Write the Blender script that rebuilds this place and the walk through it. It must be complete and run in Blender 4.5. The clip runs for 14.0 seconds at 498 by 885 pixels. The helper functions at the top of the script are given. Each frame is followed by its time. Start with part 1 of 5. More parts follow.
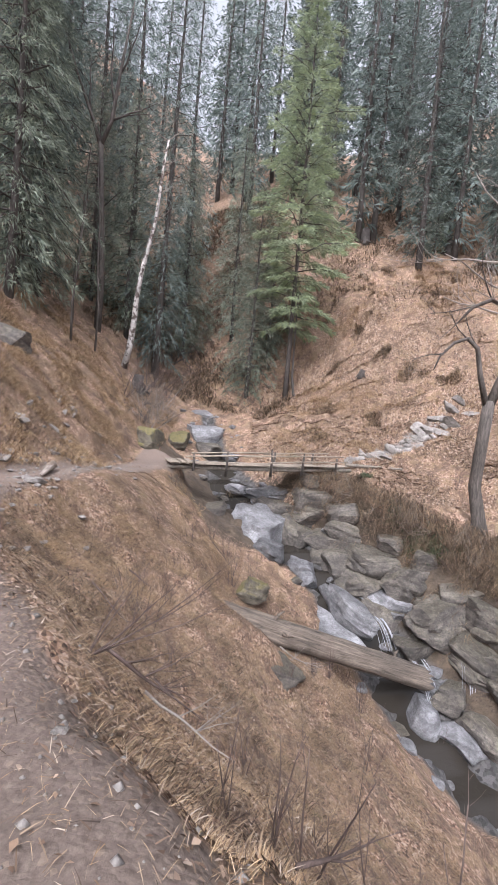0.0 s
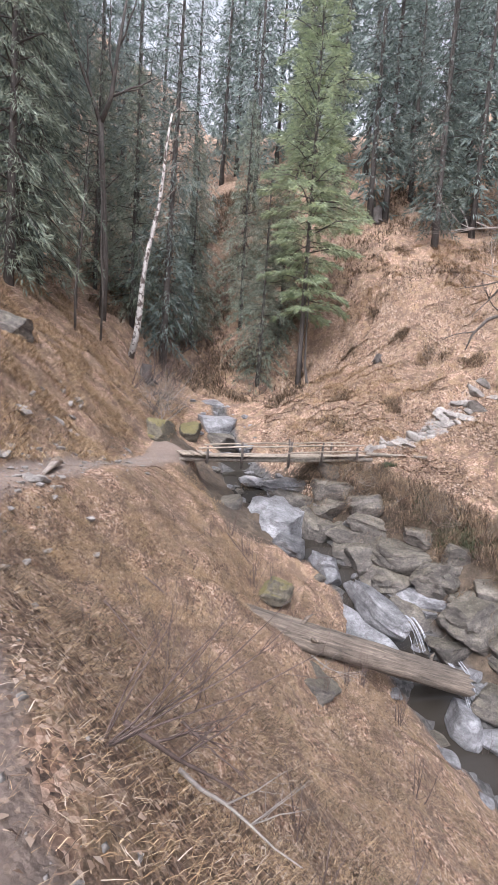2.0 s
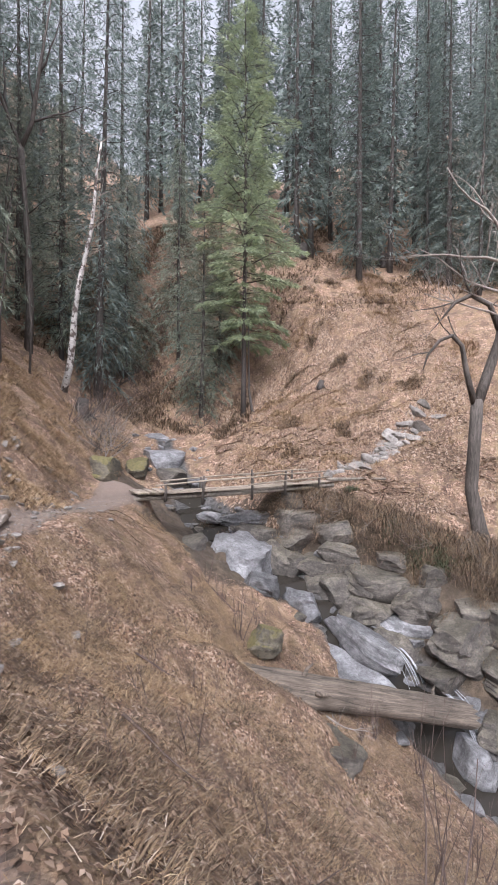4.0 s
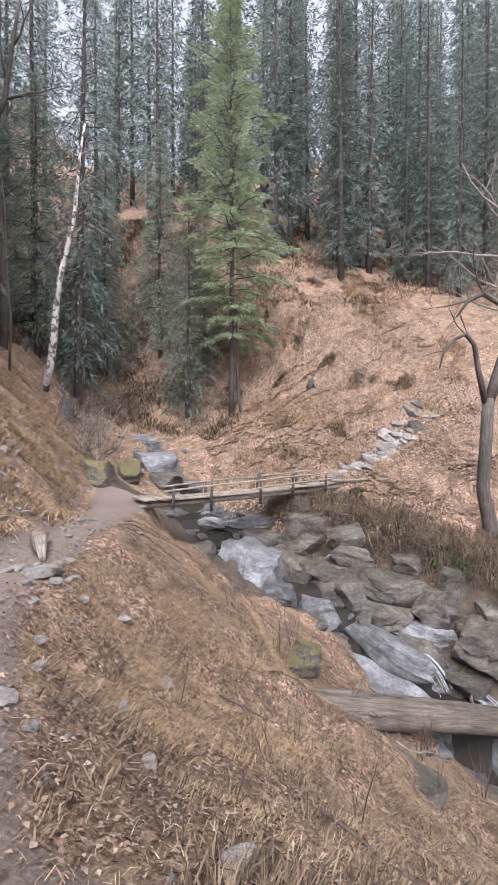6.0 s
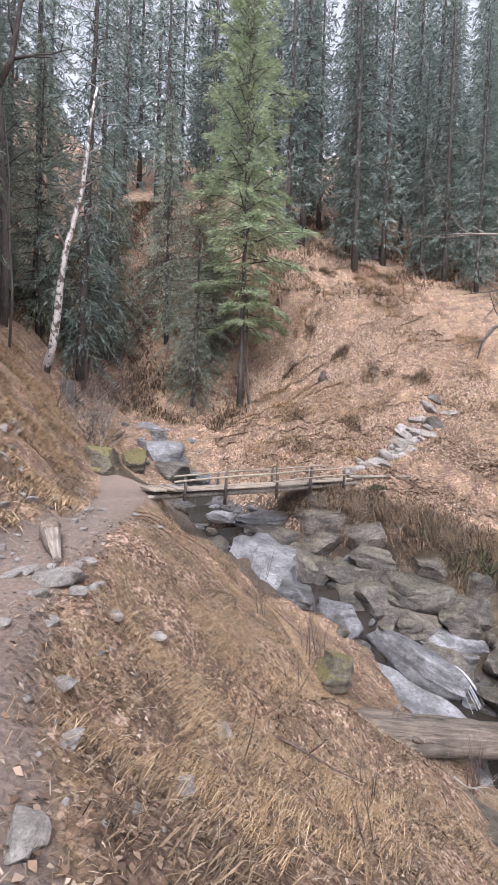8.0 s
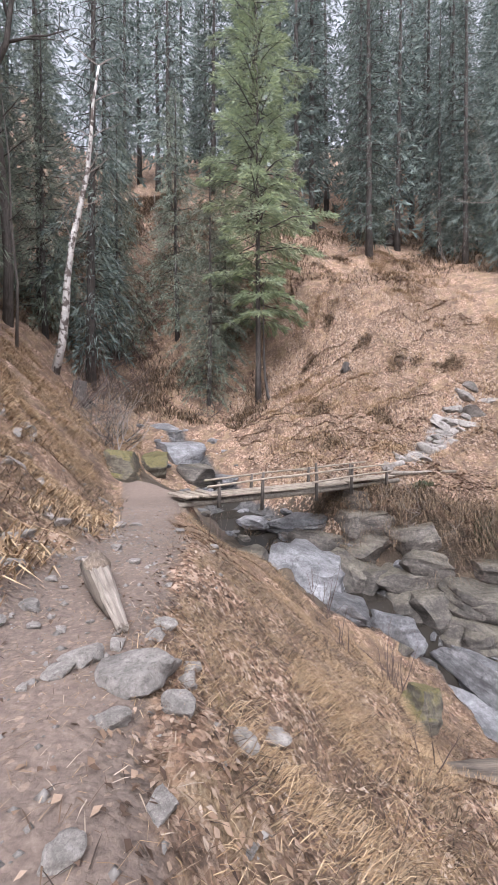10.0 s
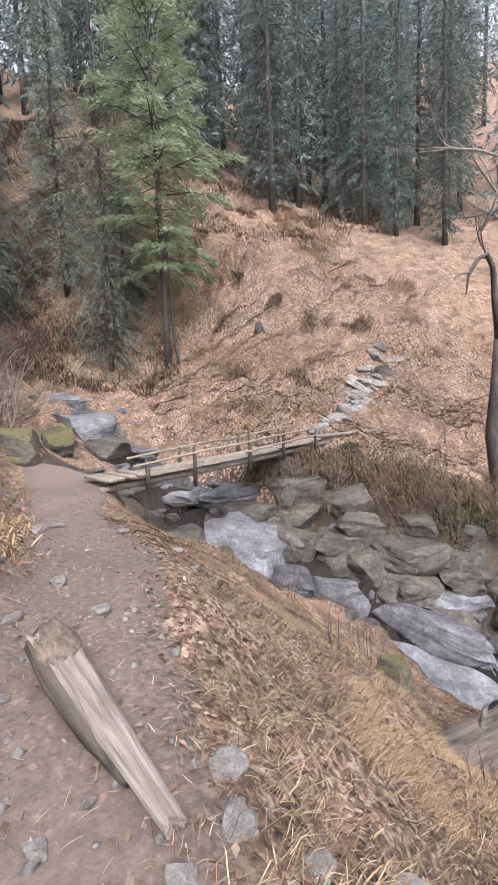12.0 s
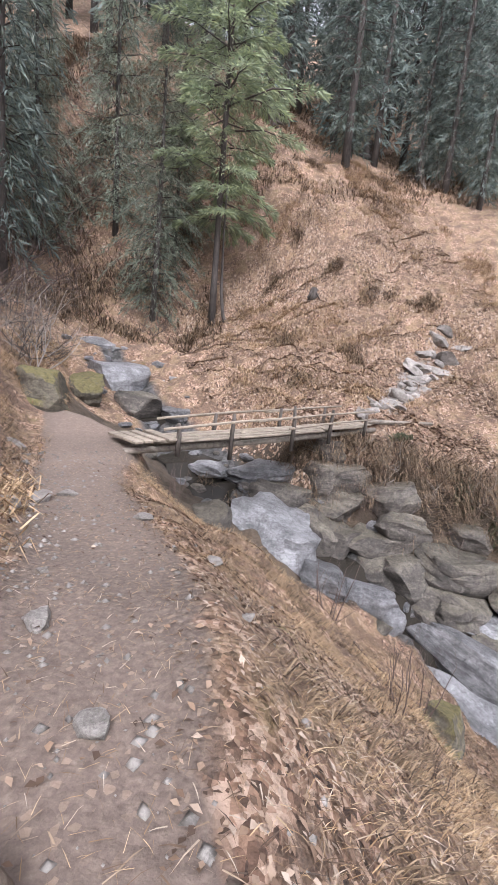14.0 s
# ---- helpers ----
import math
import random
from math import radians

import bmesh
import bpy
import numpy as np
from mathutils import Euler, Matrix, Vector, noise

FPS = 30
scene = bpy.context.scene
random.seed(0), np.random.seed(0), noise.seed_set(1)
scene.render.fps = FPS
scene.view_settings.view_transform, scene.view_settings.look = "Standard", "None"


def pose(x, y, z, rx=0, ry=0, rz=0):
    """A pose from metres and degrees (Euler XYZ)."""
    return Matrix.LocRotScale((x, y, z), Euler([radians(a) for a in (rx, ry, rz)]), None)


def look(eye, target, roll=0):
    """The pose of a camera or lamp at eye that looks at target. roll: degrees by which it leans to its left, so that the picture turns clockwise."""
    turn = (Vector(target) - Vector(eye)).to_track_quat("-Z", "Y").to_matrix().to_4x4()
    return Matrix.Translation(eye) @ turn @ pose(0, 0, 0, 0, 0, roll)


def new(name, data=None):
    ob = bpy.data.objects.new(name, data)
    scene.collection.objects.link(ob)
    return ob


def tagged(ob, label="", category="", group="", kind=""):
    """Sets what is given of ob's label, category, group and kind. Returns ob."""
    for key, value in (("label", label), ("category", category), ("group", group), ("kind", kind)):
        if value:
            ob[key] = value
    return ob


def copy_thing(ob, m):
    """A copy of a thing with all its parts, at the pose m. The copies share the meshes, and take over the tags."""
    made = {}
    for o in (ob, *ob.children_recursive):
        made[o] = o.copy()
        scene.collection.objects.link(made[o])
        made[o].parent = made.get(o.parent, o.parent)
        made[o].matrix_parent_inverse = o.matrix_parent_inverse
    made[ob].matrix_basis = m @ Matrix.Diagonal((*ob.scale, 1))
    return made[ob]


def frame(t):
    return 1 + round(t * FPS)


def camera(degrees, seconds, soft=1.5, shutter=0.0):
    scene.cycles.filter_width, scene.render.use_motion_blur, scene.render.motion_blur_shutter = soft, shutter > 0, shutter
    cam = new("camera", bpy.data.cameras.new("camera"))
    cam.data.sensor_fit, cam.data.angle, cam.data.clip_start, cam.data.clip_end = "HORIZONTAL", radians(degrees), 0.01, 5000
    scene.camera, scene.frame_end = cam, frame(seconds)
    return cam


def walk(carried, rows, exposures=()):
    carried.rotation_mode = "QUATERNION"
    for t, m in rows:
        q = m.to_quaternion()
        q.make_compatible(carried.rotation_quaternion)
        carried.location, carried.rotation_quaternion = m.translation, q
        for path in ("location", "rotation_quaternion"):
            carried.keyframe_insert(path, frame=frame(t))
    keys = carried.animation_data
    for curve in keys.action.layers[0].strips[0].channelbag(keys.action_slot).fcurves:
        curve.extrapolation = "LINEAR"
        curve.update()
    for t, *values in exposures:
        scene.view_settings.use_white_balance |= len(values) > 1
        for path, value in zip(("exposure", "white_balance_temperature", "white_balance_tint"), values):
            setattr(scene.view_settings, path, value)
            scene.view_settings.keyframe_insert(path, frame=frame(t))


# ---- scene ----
cam = camera(61.6, 14.0, soft=0.85)
PATH = [
    (0, (-0.202, 0.888, 1.165), (-0.195, 2.884, 1.041), 5.0),
    (0.5, (-0.255, 1.048, 1.164), (-0.157, 3.042, 1.04), 5.1),
    (1, (-0.265, 1.318, 1.124), (-0.218, 3.312, 0.972), 4.9),
    (1.5, (-0.395, 1.618, 1.069), (-0.419, 3.611, 0.897), 4.8),
    (2, (-0.596, 1.982, 1.049), (-0.621, 3.974, 0.876), 3.8),
    (2.5, (-0.897, 2.373, 0.998), (-0.963, 4.369, 0.897), 2.3),
    (3, (-1.214, 2.694, 0.947), (-1.272, 4.691, 0.862), 0.7),
    (3.5, (-1.5, 2.963, 0.935), (-1.453, 4.962, 0.893), 0.4),
    (4, (-1.834, 3.253, 0.905), (-1.537, 5.231, 0.896), 0.7),
    (4.2, (-1.977, 3.353, 0.877), (-1.683, 5.331, 0.879), -0.4),
    (6.3, (-3.622, 4.618, 0.965), (-3.139, 6.559, 0.954), 0.1),
    (6.5, (-3.662, 4.728, 0.932), (-3.172, 6.667, 0.919), 0.0),
    (7, (-3.781, 5.074, 0.879), (-3.297, 7.014, 0.863), 0.8),
    (7.5, (-3.925, 5.4, 0.818), (-3.439, 7.34, 0.788), 2.8),
    (8, (-4.036, 5.813, 0.731), (-3.554, 7.754, 0.699), 2.1),
    (8.5, (-4.165, 6.212, 0.664), (-3.679, 8.152, 0.636), 1.8),
    (9, (-4.291, 6.661, 0.601), (-3.837, 8.608, 0.584), -0.5),
    (9.2, (-4.351, 6.857, 0.583), (-3.907, 8.807, 0.574), -0.1),
    (11.3, (-5.129, 8.624, 0.828), (-4.545, 10.531, 0.67), -3.0),
    (11.5, (-5.144, 8.785, 0.816), (-4.449, 10.652, 0.644), -2.8),
    (12, (-5.156, 9.176, 0.78), (-4.266, 10.953, 0.561), -2.2),
    (12.5, (-5.166, 9.636, 0.751), (-4.345, 11.443, 0.5), 0.3),
    (13, (-5.164, 10.01, 0.737), (-4.352, 11.809, 0.416), -0.2),
    (13.5, (-5.062, 10.36, 0.773), (-4.266, 12.162, 0.426), 0.6),
    (14, (-4.949, 10.786, 0.695), (-4.173, 12.592, 0.33), 5.4),
]
walk(cam, [(t, look(eye, target, roll)) for t, eye, target, roll in PATH], [(0, 1.55, 6050, 15), (0.8, 1.78, 6050, 15), (2, 1.72, 6050, 15), (4, 1.45, 6050, 15), (7, 1.6, 6050, 15), (14, 1.54, 6050, 15)])

# ---- light: an overcast winter sky ----
world = bpy.data.worlds.new("overcast_sky")
scene.world = world
world.use_nodes = True
wn = world.node_tree.nodes
wl = world.node_tree.links
sky = wn.new("ShaderNodeTexSky")
sky.sky_type, sky.sun_disc = "NISHITA", False
sky.sun_elevation, sky.sun_rotation = radians(52), radians(200)
sky.air_density, sky.dust_density, sky.ozone_density = 1.0, 4.0, 1.0
cloud = wn.new("ShaderNodeHueSaturation")
cloud.inputs["Saturation"].default_value = 0.18
wl.new(sky.outputs[0], cloud.inputs["Color"])
wl.new(cloud.outputs[0], wn["Background"].inputs["Color"])
wn["Background"].inputs["Strength"].default_value = 0.15
sun = new("sun", bpy.data.lights.new("sun", "SUN"))
sun.data.energy, sun.data.angle, sun.data.color = 0.8, radians(22), (1.0, 0.97, 0.93)
# sky rotation 200 degrees: the sun stands behind the walker
sun.matrix_world = look((0, 0, 60), (0 - 60 * math.sin(radians(200)) / math.tan(radians(52)), -60 * math.cos(radians(200)) / math.tan(radians(52)), 0))


# ---- the lie of the land: cross-sections of the ravine, station by station ----
def table(rows, y):
    a = np.array(rows, float)
    return [np.interp(y, a[:, 0], a[:, k]) for k in range(1, a.shape[1])]


# station, x, z
STREAM = [(-60, 40, -26), (-12, 19, -15.5), (0, 14.5, -12.6), (8, 10.4, -10.4), (12, 7.4, -9.1), (14, 6.2, -8.3), (16, 5.2, -7.3), (18, 4.2, -6.3), (20, 3.0, -5.4),
          (22, 1.0, -4.4), (24, -0.6, -3.4), (28, -2.2, -1.7), (32, -3.2, -0.2), (36, -4.4, 2.0), (40, -6.2, 5.2), (45, -8.4, 9.5), (50, -11, 14), (60, -16, 24), (70, -21, 33), (130, -40, 74), (400, -60, 220)]
PATHWAY = [(-60, 8, 1.5), (-6, 1.6, 0.15), (0, 0.0, -0.06), (1, -0.35, -0.12), (2.4, -1.1, -0.25), (3.25, -1.95, -0.38), (4.3, -2.75, -0.46), (5.1, -3.4, -0.5), (6.3, -4.5, -0.56), (7.5, -4.9, -0.6), (8.6, -5.2, -0.58),
           (10, -5.35, -0.62), (11, -5.2, -0.66), (12.3, -5.0, -0.72), (13, -4.85, -0.78), (14, -4.7, -0.95), (16, -4.8, -1.2), (18, -4.85, -1.33), (20, -4.6, -1.4), (21.5, -4.5, -1.37), (24, -5.5, -0.9), (28, -6.2, 0.3),
           (32, -6.8, 1.6), (36, -7.8, 3.6), (40, -9.4, 6.8), (45, -11.6, 11), (50, -14.2, 15.6), (60, -19, 25.6), (70, -24, 34.5), (130, -44, 76), (400, -66, 224)]
HALF = [(-60, 0.8), (3.3, 0.85), (5, 0.7), (6, 0.55), (8, 0.55), (10, 0.62), (12, 0.65), (18, 0.7), (20, 0.9), (21.4, 1.15), (24, 0.3), (400, 0.3)]
# the brow of the near bank, between the path and the stream
BROW = [(-60, 16, -8), (0, 2.0, -1.75), (3, 0.3, -1.62), (4.5, -0.9, -1.55), (6, -2.2, -1.6), (7.8, -3.4, -1.55), (8.7, -3.0, -2.0), (9.5, -3.2, -1.9), (10.5, -3.35, -1.85), (11.4, -2.9, -1.85), (12.4, -1.2, -3.0), (14, -1.0, -3.3), (16, -1.4, -2.9), (18, -2.6, -2.3),
        (19.4, -3.2, -2.2), (20.5, -2.95, -2.7), (22, -2.95, -2.7), (24, -4.0, -1.9), (28, -4.6, -0.6), (32, -5.2, 0.6), (36, -6.2, 2.8), (40, -8.0, 6.0), (45, -10, 10), (50, -12.8, 14.6), (60, -17.8, 24.6), (70, -22.8, 33.6), (130, -42, 75), (400, -63, 222)]
# how far the bank drops away just below its brow
CUT = [(-60, 0), (11.4, 0), (12.4, 0.9), (18, 1.2), (19.5, 0.4), (20.5, 0), (400, 0)]
# the far bank's edge, then the slope behind it at x = 10, 16 and 32
FAR_EDGE = [(-60, 60, -24), (0, 20, -8), (8, 16, -6), (12, 13, -4.8), (16, 10.8, -3.7), (18.7, 9.4, -3.1), (20, 7.6, -2.4), (21.5, 5.6, -1.8), (22.6, 3.7, -1.5), (24, 2.6, -1.25),
            (28, 1.4, -0.4), (32, 0.8, 0.5), (36, 1.2, 1.6), (40, 0.2, 6.5), (45, -1.8, 14), (50, -3, 18.5), (60, -6, 30), (70, -8, 38), (130, -14, 79), (400, -20, 226)]
SLOPE_10 = [(-60, -20), (0, -7), (12, -4.0), (18.7, -2.9), (21.5, -1.25), (23.5, -0.95), (25.5, 0.2), (27, 1.0), (29, 2.0), (33.7, 5.7), (37, 10), (39, 12.3), (44, 17), (50, 22.6), (60, 31.5), (70, 39.5), (130, 80), (400, 230)]
SLOPE_16 = [(-60, -15), (0, -5), (12, -2.4), (18.7, -1.0), (23.5, 0.6), (27, 3.6), (33.7, 9), (39, 13.6), (44, 17.6), (50, 21.8), (60, 30), (70, 38.5), (130, 80), (400, 230)]
SLOPE_32 = [(-60, 0), (0, 3), (12, 5.5), (18.7, 7.5), (23.5, 9), (27, 11), (33.7, 14.5), (39, 17), (44, 19.5), (50, 22.8), (60, 30), (70, 38), (130, 79), (400, 230)]
RISE_LEFT = [(-60, 0.9), (4, 1.0), (10, 0.9), (18, 1.02), (24, 1.08), (30, 1.0), (40, 0.9), (400, 0.7)]


def lattice(seed):
    return np.random.RandomState(seed).rand(257, 257)


LATTICES = [lattice(s) for s in range(6)]


def vnoise(x, y, scale, k=0):
    """Smooth noise, -1 to 1, with a wave of about 1 / scale metres."""
    x, y = np.asarray(x, float) * scale + 57.3 * k, np.asarray(y, float) * scale + 31.7 * k
    i, j = np.floor(x), np.floor(y)
    u, v = x - i, y - j
    u, v = u * u * (3 - 2 * u), v * v * (3 - 2 * v)
    i, j = i.astype(int) % 256, j.astype(int) % 256
    g = LATTICES[k % 6]
    return 2 * ((g[i, j] * (1 - u) + g[i + 1, j] * u) * (1 - v) + (g[i, j + 1] * (1 - u) + g[i + 1, j + 1] * u) * v) - 1


def axis(lo, a, b, hi, fine, coarse):
    """Even fine steps from a to b, growing ones outwards."""
    mid = list(np.arange(a, b, fine))
    left, right, s = [], [], fine
    while (left[-1] if left else a) > lo:
        s = min(s * 1.16, coarse)
        left.append((left[-1] if left else a) - s)
    s = fine
    while (right[-1] if right else mid[-1]) < hi:
        s = min(s * 1.16, coarse)
        right.append((right[-1] if right else mid[-1]) + s)
    return np.array(left[::-1] + mid + right)


GX = axis(-420, -10, 15, 420, 0.13, 25)
GY = axis(-70, 0, 40, 600, 0.13, 25)


def section(y):
    """The height along GX at one station, with the path's share and the stream's share."""
    sx, sz = table(STREAM, y)
    px, pz = table(PATHWAY, y)
    hw, = table(HALF, y)
    bx, bz = table(BROW, y)
    fx, fz = table(FAR_EDGE, y)
    z10, = table(SLOPE_10, y)
    z16, = table(SLOPE_16, y)
    z32, = table(SLOPE_32, y)
    rise, = table(RISE_LEFT, y)
    cut, = table(CUT, y)
    sw = 1.25 if y < 25 else max(0.45, 1.25 - 0.25 * (y - 25))
    xs = [-430, -60, px - hw - 12, px - hw - 4, px - hw - 0.3, px - hw, px + hw, max(bx, px + hw + 0.3), max(bx, px + hw + 0.3) + 0.45, sx - sw, sx - 0.3 * sw, sx + 0.3 * sw, sx + sw]
    zs = [pz + 190, pz + 38, pz + rise * 10, pz + rise * 4, pz + 0.12, pz, pz - 0.03, bz, bz - 0.3 - cut, sz + 0.35, sz, sz, sz + 0.35]
    fx = max(fx, sx + sw + 1.0)
    xs.append(fx), zs.append(fz)
    for x, z in ((10, z10), (16, z16), (32, z32)):
        if x > xs[-1] + 1:
            xs.append(x), zs.append(z)
    xs.append(max(430, xs[-1] + 10)), zs.append(z32 + 150)
    path = np.clip((hw + 0.12 - np.abs(GX - px)) / 0.3, 0, 1) * (y < 23.5)
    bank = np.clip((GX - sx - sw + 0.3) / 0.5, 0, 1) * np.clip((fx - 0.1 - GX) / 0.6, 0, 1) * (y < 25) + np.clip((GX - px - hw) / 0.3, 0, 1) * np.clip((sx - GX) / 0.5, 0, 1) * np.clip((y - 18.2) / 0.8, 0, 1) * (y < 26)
    stream = np.clip((sw + 0.5 - np.abs(GX - sx)) / 0.7, 0, 1) * np.clip((35 - y) / 3, 0, 1)
    return np.interp(GX, xs, zs), path, stream, bank


def smooth(a, n):
    for _ in range(n):
        for ax in (0, 1):
            b = np.pad(a, [(1, 1) if k == ax else (0, 0) for k in (0, 1)], mode="edge")
            a = (b[:-2, :] + 2 * b[1:-1, :] + b[2:, :]) / 4 if ax == 0 else (b[:, :-2] + 2 * b[:, 1:-1] + b[:, 2:]) / 4
    return a


rows3 = [section(y) for y in GY]
HEIGHT, PATHSHARE, STREAMSHARE, BANKSHARE = [np.array([r[k] for r in rows3]) for k in range(4)]
HEIGHT = smooth(HEIGHT, 5)
PATHSHARE, STREAMSHARE = smooth(PATHSHARE, 2), smooth(STREAMSHARE, 2)
BANKSHARE = smooth(BANKSHARE, 2)
MX, MY = np.meshgrid(GX, GY)
wild = 1 - 0.9 * PATHSHARE
near = np.clip((60 - np.hypot(MX, MY - 15)) / 25, 0, 1)
lumps = np.clip((vnoise(MX, MY, 0.6, 4) + 0.5), 0.25, 1.2)
HEIGHT += wild * (0.24 * vnoise(MX, MY, 0.45, 0) + 0.14 * vnoise(MX, MY, 1.1, 1) + near * lumps * (0.15 * vnoise(MX, MY, 2.2, 2) + 0.09 * vnoise(MX, MY, 4.2, 3)))
HEIGHT += 0.012 * PATHSHARE * (vnoise(MX, MY, 2.2, 4) + vnoise(MX, MY, 5, 5)) + (1 - near) * 2.5 * vnoise(MX, MY, 0.05, 5)
# small steps trodden and slumped across the open hill
hill = np.clip((MY - 25) / 4, 0, 1) * near
HEIGHT += hill * (0.42 * np.abs(vnoise(MX * 0.45 + 0.2 * MY, MY * 1.3 + 0.6 * vnoise(MX, MY, 0.5, 2), 0.8, 3)) + 0.10 * vnoise(MX, MY, 1.9, 1))


def ground(x, y):
    """The ground's height at a place, or at arrays of places."""
    x, y = np.asarray(x, float), np.asarray(y, float)
    i, j = np.clip(np.searchsorted(GX, x) - 1, 0, len(GX) - 2), np.clip(np.searchsorted(GY, y) - 1, 0, len(GY) - 2)
    u, v = (x - GX[i]) / (GX[i + 1] - GX[i]), (y - GY[j]) / (GY[j + 1] - GY[j])
    return (HEIGHT[j, i] * (1 - u) + HEIGHT[j, i + 1] * u) * (1 - v) + (HEIGHT[j + 1, i] * (1 - u) + HEIGHT[j + 1, i + 1] * u) * v


def share(field, x, y):
    return field[np.clip(np.searchsorted(GY, y), 0, len(GY) - 1), np.clip(np.searchsorted(GX, x), 0, len(GX) - 1)]


# ---- materials ----
def material(name, rough=0.85):
    m = bpy.data.materials.new(name)
    m.use_nodes = True
    bsdf = m.node_tree.nodes["Principled BSDF"]
    bsdf.inputs["Roughness"].default_value = rough
    return m, m.node_tree.nodes, m.node_tree.links, bsdf


def coords(nodes, links, stretch=(1, 1, 1)):
    """Metres of the thing itself."""
    tc = nodes.new("ShaderNodeTexCoord")
    mp = nodes.new("ShaderNodeMapping")
    mp.inputs["Scale"].default_value = stretch
    links.new(tc.outputs["Object"], mp.inputs["Vector"])
    return mp.outputs[0]


def noise_tex(nodes, links, vec, scale, detail=5, rough=0.6, distort=0.0):
    n = nodes.new("ShaderNodeTexNoise")
    n.inputs["Scale"].default_value, n.inputs["Detail"].default_value = scale, detail
    n.inputs["Roughness"].default_value, n.inputs["Distortion"].default_value = rough, distort
    links.new(vec, n.inputs["Vector"])
    return n.outputs["Fac"]


def cells(nodes, links, vec, scale, out="Color", feature="F1"):
    n = nodes.new("ShaderNodeTexVoronoi")
    n.feature = feature
    n.inputs["Scale"].default_value = scale
    links.new(vec, n.inputs["Vector"])
    return n.outputs[out]


def ramp(nodes, links, fac, stops):
    n = nodes.new("ShaderNodeValToRGB")
    e = n.color_ramp.elements
    while len(e) < len(stops):
        e.new(0.5)
    for k, (p, c) in enumerate(stops):
        e[k].position = p
        e[k].color = (*c, 1) if len(c) == 3 else c
    links.new(fac, n.inputs["Fac"])
    return n.outputs["Color"]


def mix(nodes, links, fac, a, b, how="MIX"):
    n = nodes.new("ShaderNodeMix")
    n.data_type, n.blend_type = "RGBA", how
    for key, v in ((0, fac), (6, a), (7, b)):
        if isinstance(v, (int, float)):
            n.inputs[key].default_value = v
        elif isinstance(v, tuple):
            n.inputs[key].default_value = (*v, 1)
        else:
            links.new(v, n.inputs[key])
    return n.outputs[2]


def arith(nodes, links, op, a, b=0.0, clamp=False):
    n = nodes.new("ShaderNodeMath")
    n.operation, n.use_clamp = op, clamp
    for key, v in ((0, a), (1, b)):
        if isinstance(v, (int, float)):
            n.inputs[key].default_value = v
        else:
            links.new(v, n.inputs[key])
    return n.outputs[0]


def relief(nodes, links, bsdf, height, strength=0.5, distance=0.02):
    b = nodes.new("ShaderNodeBump")
    b.inputs["Strength"].default_value, b.inputs["Distance"].default_value = strength, distance
    links.new(height, b.inputs["Height"])
    links.new(b.outputs[0], bsdf.inputs["Normal"])


def attribute(nodes, name):
    n = nodes.new("ShaderNodeAttribute")
    n.attribute_name = name
    return n.outputs["Fac"]


def grey(nodes, links, colour):
    n = nodes.new("ShaderNodeRGBToBW")
    links.new(colour, n.inputs[0])
    return n.outputs[0]


